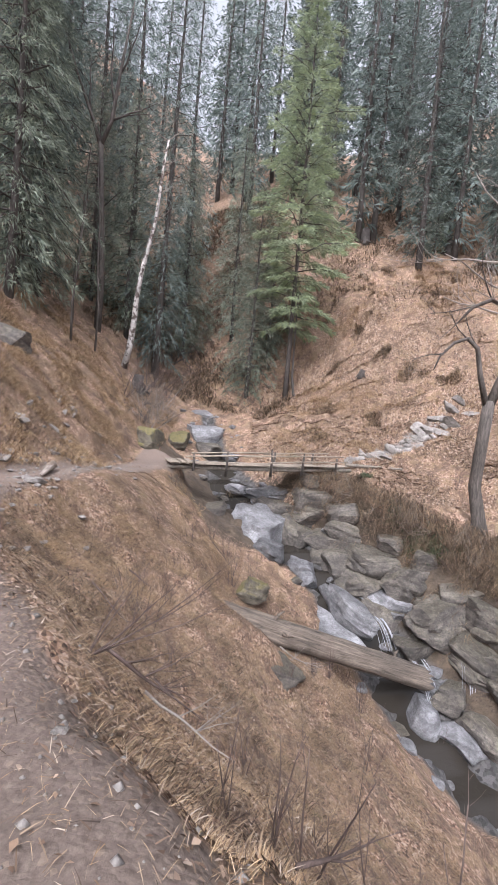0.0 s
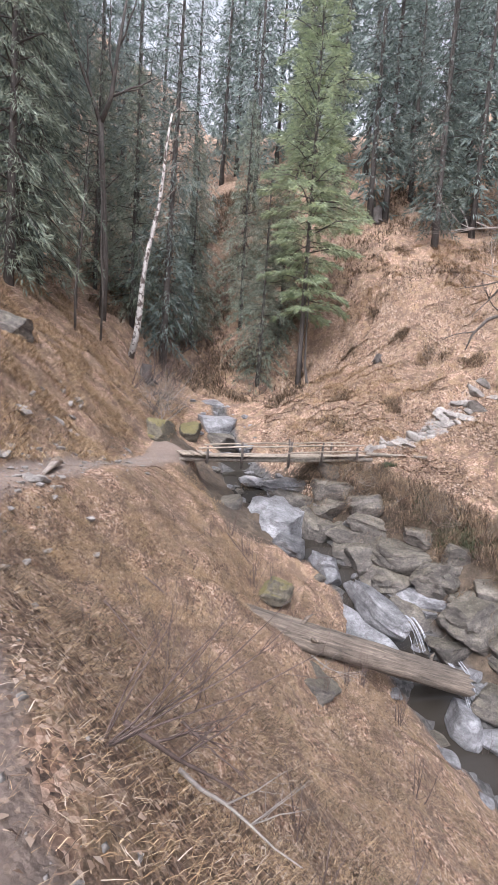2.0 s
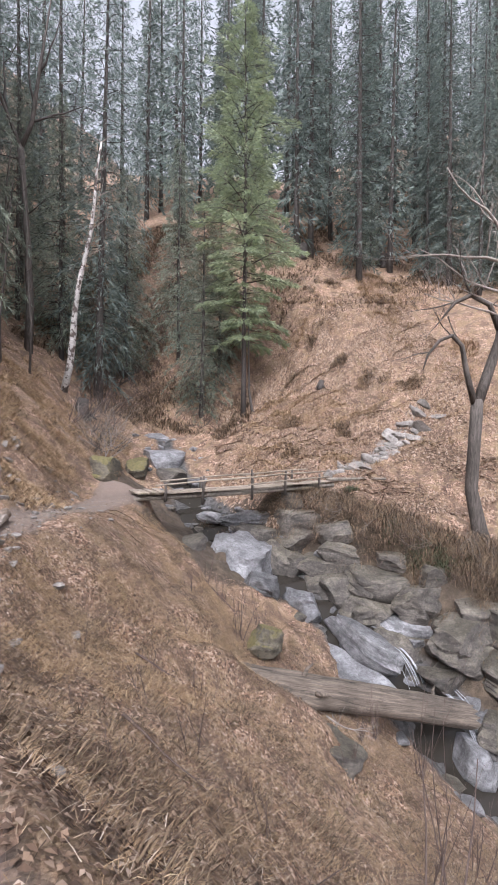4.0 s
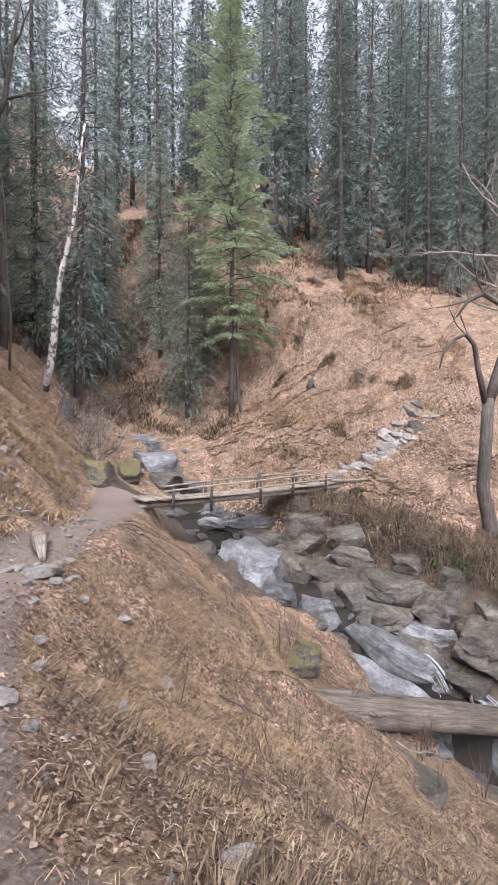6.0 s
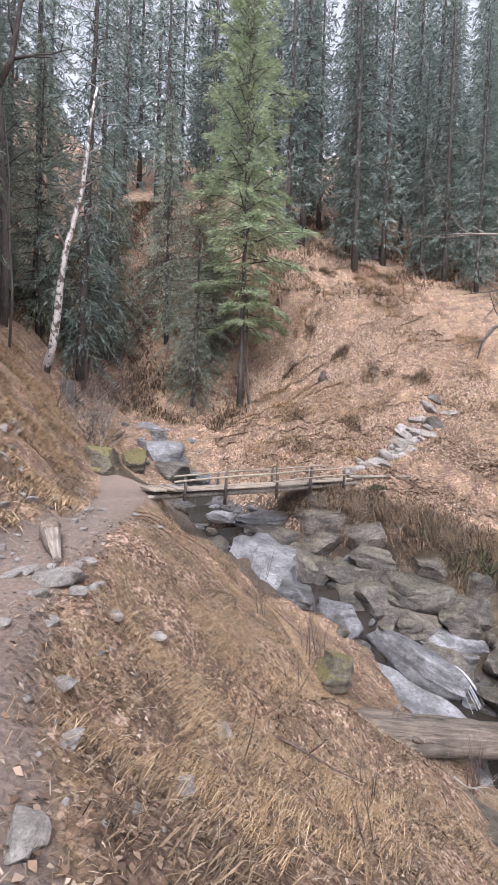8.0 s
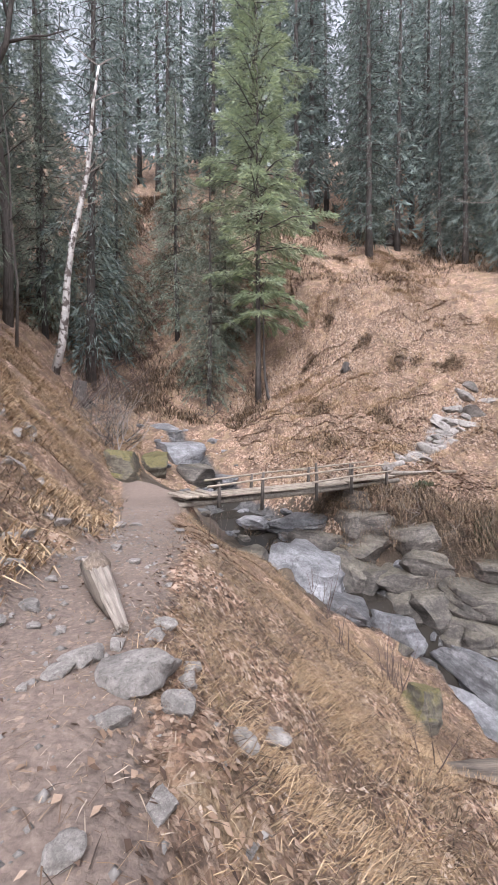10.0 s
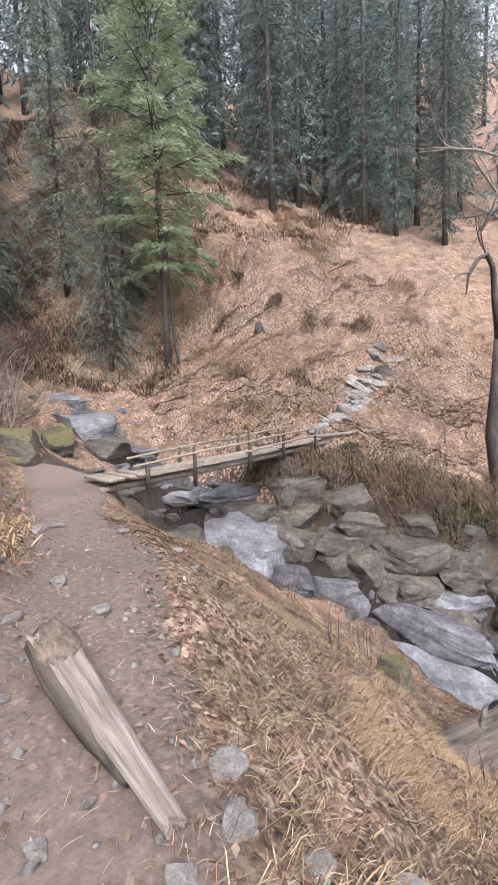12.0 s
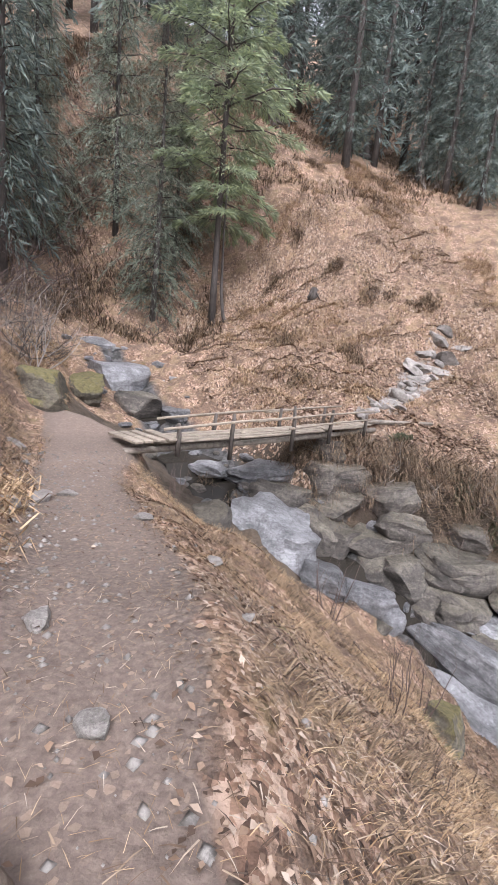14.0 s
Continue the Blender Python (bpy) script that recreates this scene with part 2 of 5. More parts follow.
def ground_material():
    m, n, l, b = material("leaf_litter_and_earth", 0.95)
    v = coords(n, l)
    big = noise_tex(n, l, v, 0.35, 4, 0.6)
    mid = noise_tex(n, l, v, 1.7, 5, 0.65, 0.6)
    fine = noise_tex(n, l, v, 22, 6, 0.75)
    leaf = mix(n, l, 0.4, cells(n, l, v, 26), cells(n, l, v, 11))
    leafd = cells(n, l, v, 22, "Distance")
    straw = noise_tex(n, l, coords(n, l, (34, 26, 34)), 1.0, 3, 0.6, 1.5)
    # litter's darkest tone also carries shading between tussocks, put into the colour
    litter = ramp(n, l, grey(n, l, leaf), [(0.24, (0.045, 0.028, 0.021)), (0.4, (0.18, 0.108, 0.075)), (0.56, (0.36, 0.232, 0.165)), (0.72, (0.60, 0.46, 0.37))])
    grassy = ramp(n, l, straw, [(0.3, (0.10, 0.07, 0.042)), (0.5, (0.26, 0.185, 0.11)), (0.75, (0.42, 0.335, 0.225))])
    base = mix(n, l, ramp(n, l, mid, [(0.42, (0, 0, 0)), (0.6, (0.8, 0.8, 0.8))]), litter, grassy)
    # bare soil, its dark patches doubling as painted shade of holes and tufts
    soil_shade = ramp(n, l, fine, [(0.35, (0.06, 0.04, 0.029)), (0.65, (0.25, 0.168, 0.122))])
    bare = noise_tex(n, l, v, 1.5, 7, 0.72, 0.5)
    base = mix(n, l, ramp(n, l, bare, [(0.49, (0, 0, 0)), (0.57, (0.9, 0.9, 0.9))]), base, soil_shade)
    moss = noise_tex(n, l, v, 1.3, 5, 0.7)
    base = mix(n, l, ramp(n, l, moss, [(0.6, (0, 0, 0)), (0.74, (0.55, 0.55, 0.55))]), base, (0.19, 0.175, 0.05))
    tread = ramp(n, l, fine, [(0.25, (0.10, 0.077, 0.065)), (0.55, (0.185, 0.146, 0.125)), (0.8, (0.30, 0.25, 0.215))])
    tread = mix(n, l, ramp(n, l, grey(n, l, cells(n, l, v, 38)), [(0.80, (0, 0, 0)), (0.9, (0.6, 0.6, 0.6))]), tread, (0.33, 0.255, 0.2))
    p = arith(n, l, "ADD", attribute(n, "path"), arith(n, l, "MULTIPLY", arith(n, l, "SUBTRACT", mid, 0.5), 0.9))
    base = mix(n, l, ramp(n, l, p, [(0.35, (0, 0, 0)), (0.6, (1, 1, 1))]), base, tread)
    # a darker mottled tone on the strips beside the stream
    bank_dark = ramp(n, l, bare, [(0.35, (0.025, 0.021, 0.017)), (0.5, (0.06, 0.048, 0.036)), (0.65, (0.15, 0.12, 0.085))])
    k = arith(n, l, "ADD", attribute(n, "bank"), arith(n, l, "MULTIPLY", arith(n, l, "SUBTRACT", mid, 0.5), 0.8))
    base = mix(n, l, ramp(n, l, k, [(0.4, (0, 0, 0)), (0.7, (0.9, 0.9, 0.9))]), base, bank_dark)
    gravel = ramp(n, l, grey(n, l, cells(n, l, v, 9)), [(0.0, (0.025, 0.025, 0.025)), (1.0, (0.15, 0.148, 0.15))])
    base = mix(n, l, ramp(n, l, attribute(n, "stream"), [(0.3, (0, 0, 0)), (0.7, (1, 1, 1))]), base, gravel)
    stone = ramp(n, l, noise_tex(n, l, coords(n, l, (1, 1, 6)), 2.2, 7, 0.7, 0.8), [(0.3, (0.14, 0.125, 0.115)), (0.5, (0.29, 0.265, 0.25)), (0.75, (0.44, 0.415, 0.395))])
    r = arith(n, l, "ADD", attribute(n, "outcrop"), arith(n, l, "MULTIPLY", arith(n, l, "SUBTRACT", bare, 0.5), 1.6))
    base = mix(n, l, ramp(n, l, r, [(0.45, (0, 0, 0)), (0.6, (1, 1, 1))]), base, stone)
    base = mix(n, l, 1.0, base, ramp(n, l, big, [(0.3, (0.72, 0.70, 0.68)), (0.7, (1.05, 1.0, 0.97))]), "MULTIPLY")
    l.new(base, b.inputs["Base Color"])
    h = arith(n, l, "ADD", arith(n, l, "MULTIPLY", leafd, -0.6), arith(n, l, "MULTIPLY", fine, 0.8))
    h = arith(n, l, "MULTIPLY", h, arith(n, l, "SUBTRACT", 1.0, arith(n, l, "MULTIPLY", attribute(n, "path"), 0.8)))
    relief(n, l, b, h, 1.0, 0.06)
    return m


def rock_material(name, dark, light, wet=0.55, bands=9.0, green=0.0, deep=0.09):
    m, n, l, b = material(name, wet)
    v = coords(n, l)
    info = n.new("ShaderNodeObjectInfo")
    shift = n.new("ShaderNodeVectorMath")
    l.new(v, shift.inputs[0]), l.new(info.outputs["Location"], shift.inputs[1])
    v = shift.outputs[0]
    sq = n.new("ShaderNodeMapping")
    sq.inputs["Scale"].default_value = (1, 1, bands)
    l.new(v, sq.inputs["Vector"])
    layer = noise_tex(n, l, sq.outputs[0], 1.3, 8, 0.72, 0.35)
    blot = noise_tex(n, l, v, 1.6, 6, 0.65)
    fine = noise_tex(n, l, v, 30, 5, 0.7)
    c = ramp(n, l, layer, [(0.33, tuple(0.7 * a for a in dark)), (0.5, tuple((a + d) / 2 for a, d in zip(dark, light))), (0.62, light)])
    c = mix(n, l, ramp(n, l, blot, [(0.40, (0.55, 0.55, 0.55)), (0.62, (0, 0, 0))]), c, tuple(0.45 * a for a in dark))
    c = mix(n, l, ramp(n, l, fine, [(0.3, (0.3, 0.3, 0.3)), (0.7, (0, 0, 0))]), c, tuple(0.6 * a for a in dark))
    if green:
        geo = n.new("ShaderNodeNewGeometry")
        sep = n.new("ShaderNodeSeparateXYZ")
        l.new(geo.outputs["Normal"], sep.inputs[0])
        k = arith(n, l, "MULTIPLY", arith(n, l, "ADD", arith(n, l, "MULTIPLY", sep.outputs[2], 0.5), blot), 0.75)
        c = mix(n, l, ramp(n, l, k, [(0.52, (0, 0, 0)), (0.66, (green, green, green))]), c, mix(n, l, fine, (0.07, 0.062, 0.022), (0.22, 0.185, 0.075)))
    speck = noise_tex(n, l, v, 9, 6, 0.8, 0.4)
    c = mix(n, l, ramp(n, l, speck, [(0.36, (0.75, 0.75, 0.75)), (0.5, (0, 0, 0))]), c, tuple(0.4 * a for a in dark))
    c = mix(n, l, ramp(n, l, speck, [(0.56, (0, 0, 0)), (0.7, (0.5, 0.5, 0.5))]), c, tuple(min(0.7, 1.35 * a) for a in light))
    tone = arith(n, l, "ADD", arith(n, l, "MULTIPLY", info.outputs["Random"], 0.35), 0.8)
    t = n.new("ShaderNodeCombineColor")
    for k in range(3):
        l.new(tone, t.inputs[k])
    c = mix(n, l, 1.0, c, t.outputs[0], "MULTIPLY")
    l.new(c, b.inputs["Base Color"])
    rr = arith(n, l, "ADD", arith(n, l, "MULTIPLY", blot, 0.5), wet - 0.25)
    l.new(rr, b.inputs["Roughness"])
    relief(n, l, b, arith(n, l, "ADD", arith(n, l, "ADD", layer, arith(n, l, "MULTIPLY", speck, 0.6)), arith(n, l, "MULTIPLY", fine, 0.45)), 0.9, deep)
    return m


def bark_material(name, dark, light, stretch=(14, 14, 2.0), spots=None):
    m, n, l, b = material(name, 0.9)
    g = noise_tex(n, l, coords(n, l, stretch), 1.0, 7, 0.7, 0.7)
    w = noise_tex(n, l, coords(n, l), 0.8, 4, 0.6)
    c = ramp(n, l, g, [(0.3, dark), (0.7, light)])
    c = mix(n, l, ramp(n, l, w, [(0.35, (0.5, 0.5, 0.5)), (0.65, (0, 0, 0))]), c, tuple(0.6 * k for k in dark))
    if spots:
        s = noise_tex(n, l, coords(n, l, (3, 3, 2.4)), 1.0, 4, 0.7)
        c = mix(n, l, ramp(n, l, s, [(0.5, (0, 0, 0)), (0.56, (1, 1, 1))]), c, spots)
    l.new(c, b.inputs["Base Color"])
    relief(n, l, b, g, 0.8, 0.03)
    return m


def foliage_material(name, dark, light, tips):
    m, n, l, b = material(name, 0.6)
    geo = n.new("ShaderNodeNewGeometry")
    info = n.new("ShaderNodeObjectInfo")
    patch = noise_tex(n, l, coords(n, l), 0.7, 3, 0.6)
    k = arith(n, l, "ADD", arith(n, l, "MULTIPLY", geo.outputs["Random Per Island"], 0.55), arith(n, l, "MULTIPLY", patch, 0.5))
    c = ramp(n, l, k, [(0.15, dark), (0.55, light), (0.9, tips)])
    hsv = n.new("ShaderNodeHueSaturation")
    l.new(arith(n, l, "ADD", arith(n, l, "MULTIPLY", info.outputs["Random"], 0.5), 0.75), hsv.inputs["Value"])
    l.new(arith(n, l, "ADD", arith(n, l, "MULTIPLY", info.outputs["Random"], 0.03), 0.485), hsv.inputs["Hue"])
    l.new(c, hsv.inputs["Color"])
    l.new(hsv.outputs[0], b.inputs["Base Color"])
    b.inputs["Specular IOR Level"].default_value = 0.25
    glow = n.new("ShaderNodeBsdfTranslucent")
    l.new(hsv.outputs[0], glow.inputs["Color"])
    both = n.new("ShaderNodeMixShader")
    both.inputs[0].default_value = 0.28
    l.new(b.outputs[0], both.inputs[1]), l.new(glow.outputs[0], both.inputs[2])
    l.new(both.outputs[0], n["Material Output"].inputs["Surface"])
    return m


def island_material(name, stops, rough=0.9):
    """Many small loose pieces, each with a tone of its own."""
    m, n, l, b = material(name, rough)
    geo = n.new("ShaderNodeNewGeometry")
    c = ramp(n, l, geo.outputs["Random Per Island"], stops)
    f = noise_tex(n, l, coords(n, l), 40, 3, 0.6)
    c = mix(n, l, arith(n, l, "MULTIPLY", f, 0.5), c, tuple(0.4 * k for k in stops[0][1]))
    l.new(c, b.inputs["Base Color"])
    return m


def water_material(foam):
    m, n, l, b = material("white_water" if foam else "stream_water", 0.06)
    v = coords(n, l, (1, 1, 1))
    w = noise_tex(n, l, v, 7, 4, 0.6, 1.0)
    if foam:
        s = noise_tex(n, l, coords(n, l, (9, 9, 1.5)), 1.6, 5, 0.65, 1.0)
        l.new(ramp(n, l, s, [(0.3, (0.16, 0.16, 0.18)), (0.5, (0.36, 0.37, 0.4)), (0.7, (0.7, 0.71, 0.75))]), b.inputs["Base Color"])
        b.inputs["Roughness"].default_value = 0.25
    else:
        b.inputs["Base Color"].default_value = (0.028, 0.024, 0.02, 1)
        b.inputs["IOR"].default_value = 1.33
    relief(n, l, b, w, 0.35, 0.03)
    return m


GROUND = ground_material()
ROCK = rock_material("grey_schist", (0.075, 0.073, 0.076), (0.34, 0.335, 0.345), 0.5, 6)
ROCK_PALE = rock_material("pale_water_worn_schist", (0.15, 0.147, 0.153), (0.44, 0.435, 0.455), 0.42, 3.5)
ROCK_BROWN = rock_material("brown_mossy_schist", (0.06, 0.052, 0.046), (0.27, 0.238, 0.21), 0.65, 4, 0.16)
ROCK_DRY = rock_material("dry_path_stone", (0.215, 0.192, 0.175), (0.40, 0.37, 0.345), 0.9, 2.5, 0.0, 0.012)
ROCK_MOSS = rock_material("rock_under_yellow_moss", (0.07, 0.06, 0.045), (0.24, 0.21, 0.16), 0.85, 4, 0.95)
BARK = bark_material("conifer_bark", (0.03, 0.026, 0.024), (0.125, 0.105, 0.095))
BARK_GREY = bark_material("grey_bark", (0.028, 0.023, 0.02), (0.16, 0.136, 0.12))
BARK_BIRCH = bark_material("peeling_pale_bark", (0.38, 0.35, 0.33), (0.72, 0.69, 0.67), (4, 4, 9), (0.10, 0.08, 0.07))
TWIG = bark_material("twig_bark", (0.06, 0.04, 0.035), (0.19, 0.135, 0.115))
TWIG_PALE = bark_material("pale_dry_twig", (0.18, 0.152, 0.135), (0.46, 0.41, 0.37))
WOOD_GREY = bark_material("weathered_wood", (0.10, 0.085, 0.07), (0.33, 0.285, 0.24), (8, 8, 8))
WOOD_PLANK = bark_material("pale_weathered_plank", (0.15, 0.12, 0.095), (0.45, 0.385, 0.31), (3, 24, 24))
WOOD_ROT = bark_material("rotting_fallen_trunk", (0.02, 0.016, 0.013), (0.25, 0.20, 0.16), (0.8, 12, 12))
WOOD_SPLIT = bark_material("pale_split_heartwood", (0.15, 0.12, 0.1), (0.56, 0.49, 0.43), (2, 26, 26))
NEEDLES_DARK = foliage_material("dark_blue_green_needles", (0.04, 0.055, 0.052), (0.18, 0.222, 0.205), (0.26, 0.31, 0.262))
NEEDLES_GREY = foliage_material("grey_green_needles", (0.05, 0.062, 0.048), (0.23, 0.27, 0.215), (0.36, 0.405, 0.30))
NEEDLES_PINE = foliage_material("fresh_pine_needles", (0.14, 0.17, 0.12), (0.27, 0.315, 0.205), (0.41, 0.455, 0.24))
SHRUB_GREEN = foliage_material("evergreen_shrub_leaves", (0.035, 0.043, 0.025), (0.062, 0.076, 0.042), (0.10, 0.112, 0.06))
STRAW_DARK = island_material("dark_dead_grass", [(0.0, (0.045, 0.029, 0.018)), (0.5, (0.15, 0.10, 0.06)), (1.0, (0.37, 0.265, 0.17))])
STRAW = island_material("dry_straw", [(0.0, (0.10, 0.06, 0.035)), (0.5, (0.38, 0.242, 0.13)), (1.0, (0.66, 0.5, 0.32))])
LEAVES = island_material("fallen_leaves", [(0.0, (0.07, 0.043, 0.03)), (0.3, (0.17, 0.105, 0.07)), (0.6, (0.33, 0.22, 0.15)), (0.85, (0.44, 0.325, 0.245)), (1.0, (0.54, 0.43, 0.35))])
WOOD_RED = bark_material("red_brown_rotten_wood", (0.07, 0.05, 0.038), (0.43, 0.34, 0.265), (14, 40, 40))
STICKS = island_material("twig_and_needle_litter", [(0.0, (0.05, 0.034, 0.026)), (0.4, (0.18, 0.115, 0.075)), (0.75, (0.40, 0.30, 0.21)), (1.0, (0.60, 0.51, 0.42))])
WATER, FOAM = water_material(False), water_material(True)


# ---- helpers for building ----
def mesh_object(name, verts, faces, mat, parent=None, label="", smooth_faces=True):
    me = bpy.data.meshes.new(name)
    me.from_pydata(verts, [], faces)
    me.materials.append(mat)
    if smooth_faces:
        me.shade_smooth()
    ob = new(name, me)
    if parent:
        ob.parent = parent
    return tagged(ob, label)


def part(name, bm, mat, parent=None, label="", smooth_faces=True, crease=38):
    me = bpy.data.meshes.new(name)
    bm.to_mesh(me)
    bm.free()
    me.materials.append(mat)
    if smooth_faces:
        me.shade_smooth()
        me.set_sharp_from_angle(angle=radians(crease))
    ob = new(name, me)
    if parent:
        ob.parent = parent
    return tagged(ob, label)


def empty(name, at, label, category, group="", rz=0.0):
    ob = new(name)
    ob.matrix_world = pose(*at, 0, 0, rz)
    ob.empty_display_size = 0.1
    return tagged(ob, label, category, group)


def tube(path, radii, sides=6, cap=True, rng=None, rough=0.0):
    """Vertices and faces of a round, tapering limb along a line of points."""
    vs, fs = [], []
    n = len(path)
    pts = [Vector(p) for p in path]
    side = None
    for k, p in enumerate(pts):
        d = (pts[min(k + 1, n - 1)] - pts[max(k - 1, 0)]).normalized()
        if side is None:
            side = d.orthogonal().normalized()
        side = (side - d * side.dot(d)).normalized()
        up = d.cross(side)
        for s in range(sides):
            a = 2 * math.pi * s / sides
            r = radii[k] * (1 + (rough * (rng.random() - 0.5) if rng else 0))
            vs.append(tuple(p + (side * math.cos(a) + up * math.sin(a)) * r))
    for k in range(n - 1):
        for s in range(sides):
            a, b = k * sides + s, k * sides + (s + 1) % sides
            fs.append((a, b, b + sides, a + sides))
    if cap:
        fs.append(tuple(range(sides))[::-1])
        fs.append(tuple((n - 1) * sides + s for s in range(sides)))
    return vs, fs


class Heap:
    """Gathers pieces of one mesh."""

    def __init__(self):
        self.v, self.f = [], []

    def add(self, vs, fs):
        o = len(self.v)
        self.v.extend(vs)
        self.f.extend(tuple(i + o for i in f) for f in fs)


def branching(heap, p, d, length, radius, depth, rng, sides=5, spread=0.7, up=0.15, kids=(2, 4), wobble=0.22, shrink=0.62):
    """A bare limb that forks and forks again."""
    n = 5 if depth > 1 else 4 if depth else 3
    pts, q, dd = [Vector(p)], Vector(p), Vector(d).normalized()
    for k in range(n):
        dd = (dd + Vector((rng.uniform(-1, 1), rng.uniform(-1, 1), rng.uniform(-1, 1))) * wobble + Vector((0, 0, up * 0.4))).normalized()
        q = q + dd * length / n
        pts.append(q)
    radii = [radius * (1 - 0.75 * k / n) for k in range(n + 1)]
    heap.add(*tube(pts, radii, max(3, sides if depth else 3), depth > 1))
    if depth <= 0:
        return
    for _ in range(rng.randint(*kids)):
        k = rng.randint(1, n)
        away = Vector((rng.uniform(-1, 1), rng.uniform(-1, 1), rng.uniform(-0.5, 1))).normalized()
        nd = (dd * (1 - spread) + away * spread + Vector((0, 0, up))).normalized()
        branching(heap, pts[k], nd, length * shrink * rng.uniform(0.7, 1.15), radii[k] * 0.62, depth - 1, rng, sides - 1, spread, up, kids, wobble, shrink)


def boulder(seed, size, slab=0.6, cuts=9, rough=0.12, detail=3):
    """A stone: a rounded block cut by flat cleavage faces, then weathered. Half-sizes in metres."""
    rng = random.Random(seed)
    bm = bmesh.new()
    bmesh.ops.create_icosphere(bm, subdivisions=detail, radius=1.0)
    planes = []
    for _ in range(cuts):
        nrm = Vector((rng.uniform(-1, 1), rng.uniform(-1, 1), rng.uniform(-1, 1) * slab)).normalized()
        planes.append((nrm, rng.uniform(0.5, 0.85)))
    planes.append((Vector((rng.uniform(-0.15, 0.15), rng.uniform(-0.15, 0.15), 1)).normalized(), rng.uniform(0.5, 0.7)))
    off = Vector((rng.uniform(0, 50), rng.uniform(0, 50), rng.uniform(0, 50)))
    step = rng.uniform(0.10, 0.2)
    for v in bm.verts:
        for nrm, dist in planes:
            over = v.co.dot(nrm) - dist
            if over > 0:
                v.co -= nrm * over
        k = noise.fractal(v.co * 1.5 + off, 1.0, 2.0, 5)
        k += 0.45 * noise.noise(Vector((v.co.x * 1.5, v.co.y * 1.5, v.co.z * 11)) + off)
        v.co *= 1 + rough * k
        # bedding planes: the flanks break back in small steps
        layer = math.floor((v.co.z + 0.15 * v.co.x) / step)
        out = 1 + 0.05 * (noise.cell(Vector((layer * 1.7, seed, 0.5))) - 0.5)
        v.co.x, v.co.y = v.co.x * out, v.co.y * out
        v.co.x, v.co.y, v.co.z = v.co.x * size[0], v.co.y * size[1], v.co.z * size[2]
    return bm


# ---- ground ----
def build_ground():
    ny, nx = HEIGHT.shape
    v = np.stack([MX, MY, HEIGHT], -1).reshape(-1, 3)
    i = np.arange(ny * nx).reshape(ny, nx)
    f = np.stack([i[:-1, :-1], i[:-1, 1:], i[1:, 1:], i[1:, :-1]], -1).reshape(-1, 4)
    me = bpy.data.meshes.new("ground")
    me.vertices.add(len(v)), me.loops.add(f.size), me.polygons.add(len(f))
    me.vertices.foreach_set("co", v.ravel())
    me.loops.foreach_set("vertex_index", f.ravel())
    me.polygons.foreach_set("loop_start", np.arange(0, f.size, 4))
    me.update(calc_edges=True)
    outcrop = np.exp(-(((MX - 9.3 - 1.4 * (MY - 26)) / 1.5) ** 2)) * np.clip(1 - np.abs(MY - 26.2) / 3.4, 0, 1)
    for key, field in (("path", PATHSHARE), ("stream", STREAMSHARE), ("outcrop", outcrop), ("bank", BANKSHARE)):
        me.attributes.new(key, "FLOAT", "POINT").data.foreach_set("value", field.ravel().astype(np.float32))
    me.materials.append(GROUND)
    me.shade_smooth()
    return tagged(new("ground", me), "ravine floor and hillsides under leaf litter, dry grass and a trodden path", "ground", kind="structure")


build_ground()


# ---- stream ----
def build_stream():
    """Stretches of nearly level water, stepping down over falls."""
    ys = np.arange(2, 33, 0.25)
    sx, sz = table(STREAM, ys)
    vs, fs, k = [], [], 0
    steps = np.round((sz + 0.18) / 0.55) * 0.55 * 0.75 + (sz + 0.18) * 0.25
    for y, x, z in zip(ys, sx, steps):
        for u in np.linspace(-1.3, 1.3, 9) * (1.0 if y < 25 else max(0.4, 1 - 0.15 * (y - 25))):
            vs.append((x + u, y + 0.25 * u, z + 0.03 * float(vnoise(x + u, y, 1.5, 1))))
    n = 9
    for r in range(len(ys) - 1):
        for c in range(n - 1):
            a = r * n + c
            fs.append((a, a + 1, a + n + 1, a + n))
    tagged(mesh_object("stream", vs, fs, WATER), "shallow clear mountain stream stepping down between boulders", "stream", kind="structure")


build_stream()


def place_boulder(name, at, size, turn, seed, mat, label, group="", slab=0.6, cuts=10, rough=0.14, detail=4, category="boulder"):
    ob = part(name, boulder(seed, size, slab, cuts, rough, detail), mat)
    ob.matrix_world = pose(*at, *turn)
    return tagged(ob, label, category, group)


# ---- boulders of the stream ----
def rock(at, size, turn, seed, mat, label, **more):
    return place_boulder("boulder", at, size, turn, seed, mat, label, "boulders in the stream", **more)


rock((0.75, 21.1, -4.9), (2.05, 2.2, 2.05), (4, 6, -20), 3, ROCK_PALE, "large flat-topped grey schist boulder in the stream below the bridge", detail=4)
rock((2.75, 19.1, -5.5), (0.7, 1.45, 0.85), (-16, 10, 10), 5, ROCK_PALE, "pale water-worn schist boulder beside a small fall", detail=4)
rock((3.45, 16.2, -6.65), (2.0, 0.85, 0.45), (6, 10, -52), 8, ROCK_PALE, "long smooth pale slab tilted over the stream", detail=4, cuts=6, rough=0.06)
rock((4.2, 17.1, -6.0), (1.75, 0.75, 0.75), (-14, 14, -58), 11, ROCK, "long banded grey boulder lying across the stream", detail=4)
rock((6.2, 17.9, -5.75), (1.9, 0.95, 0.45), (4, 6, -25), 14, ROCK_PALE, "flat pale grey slab at the foot of the far bank", detail=4, cuts=6)
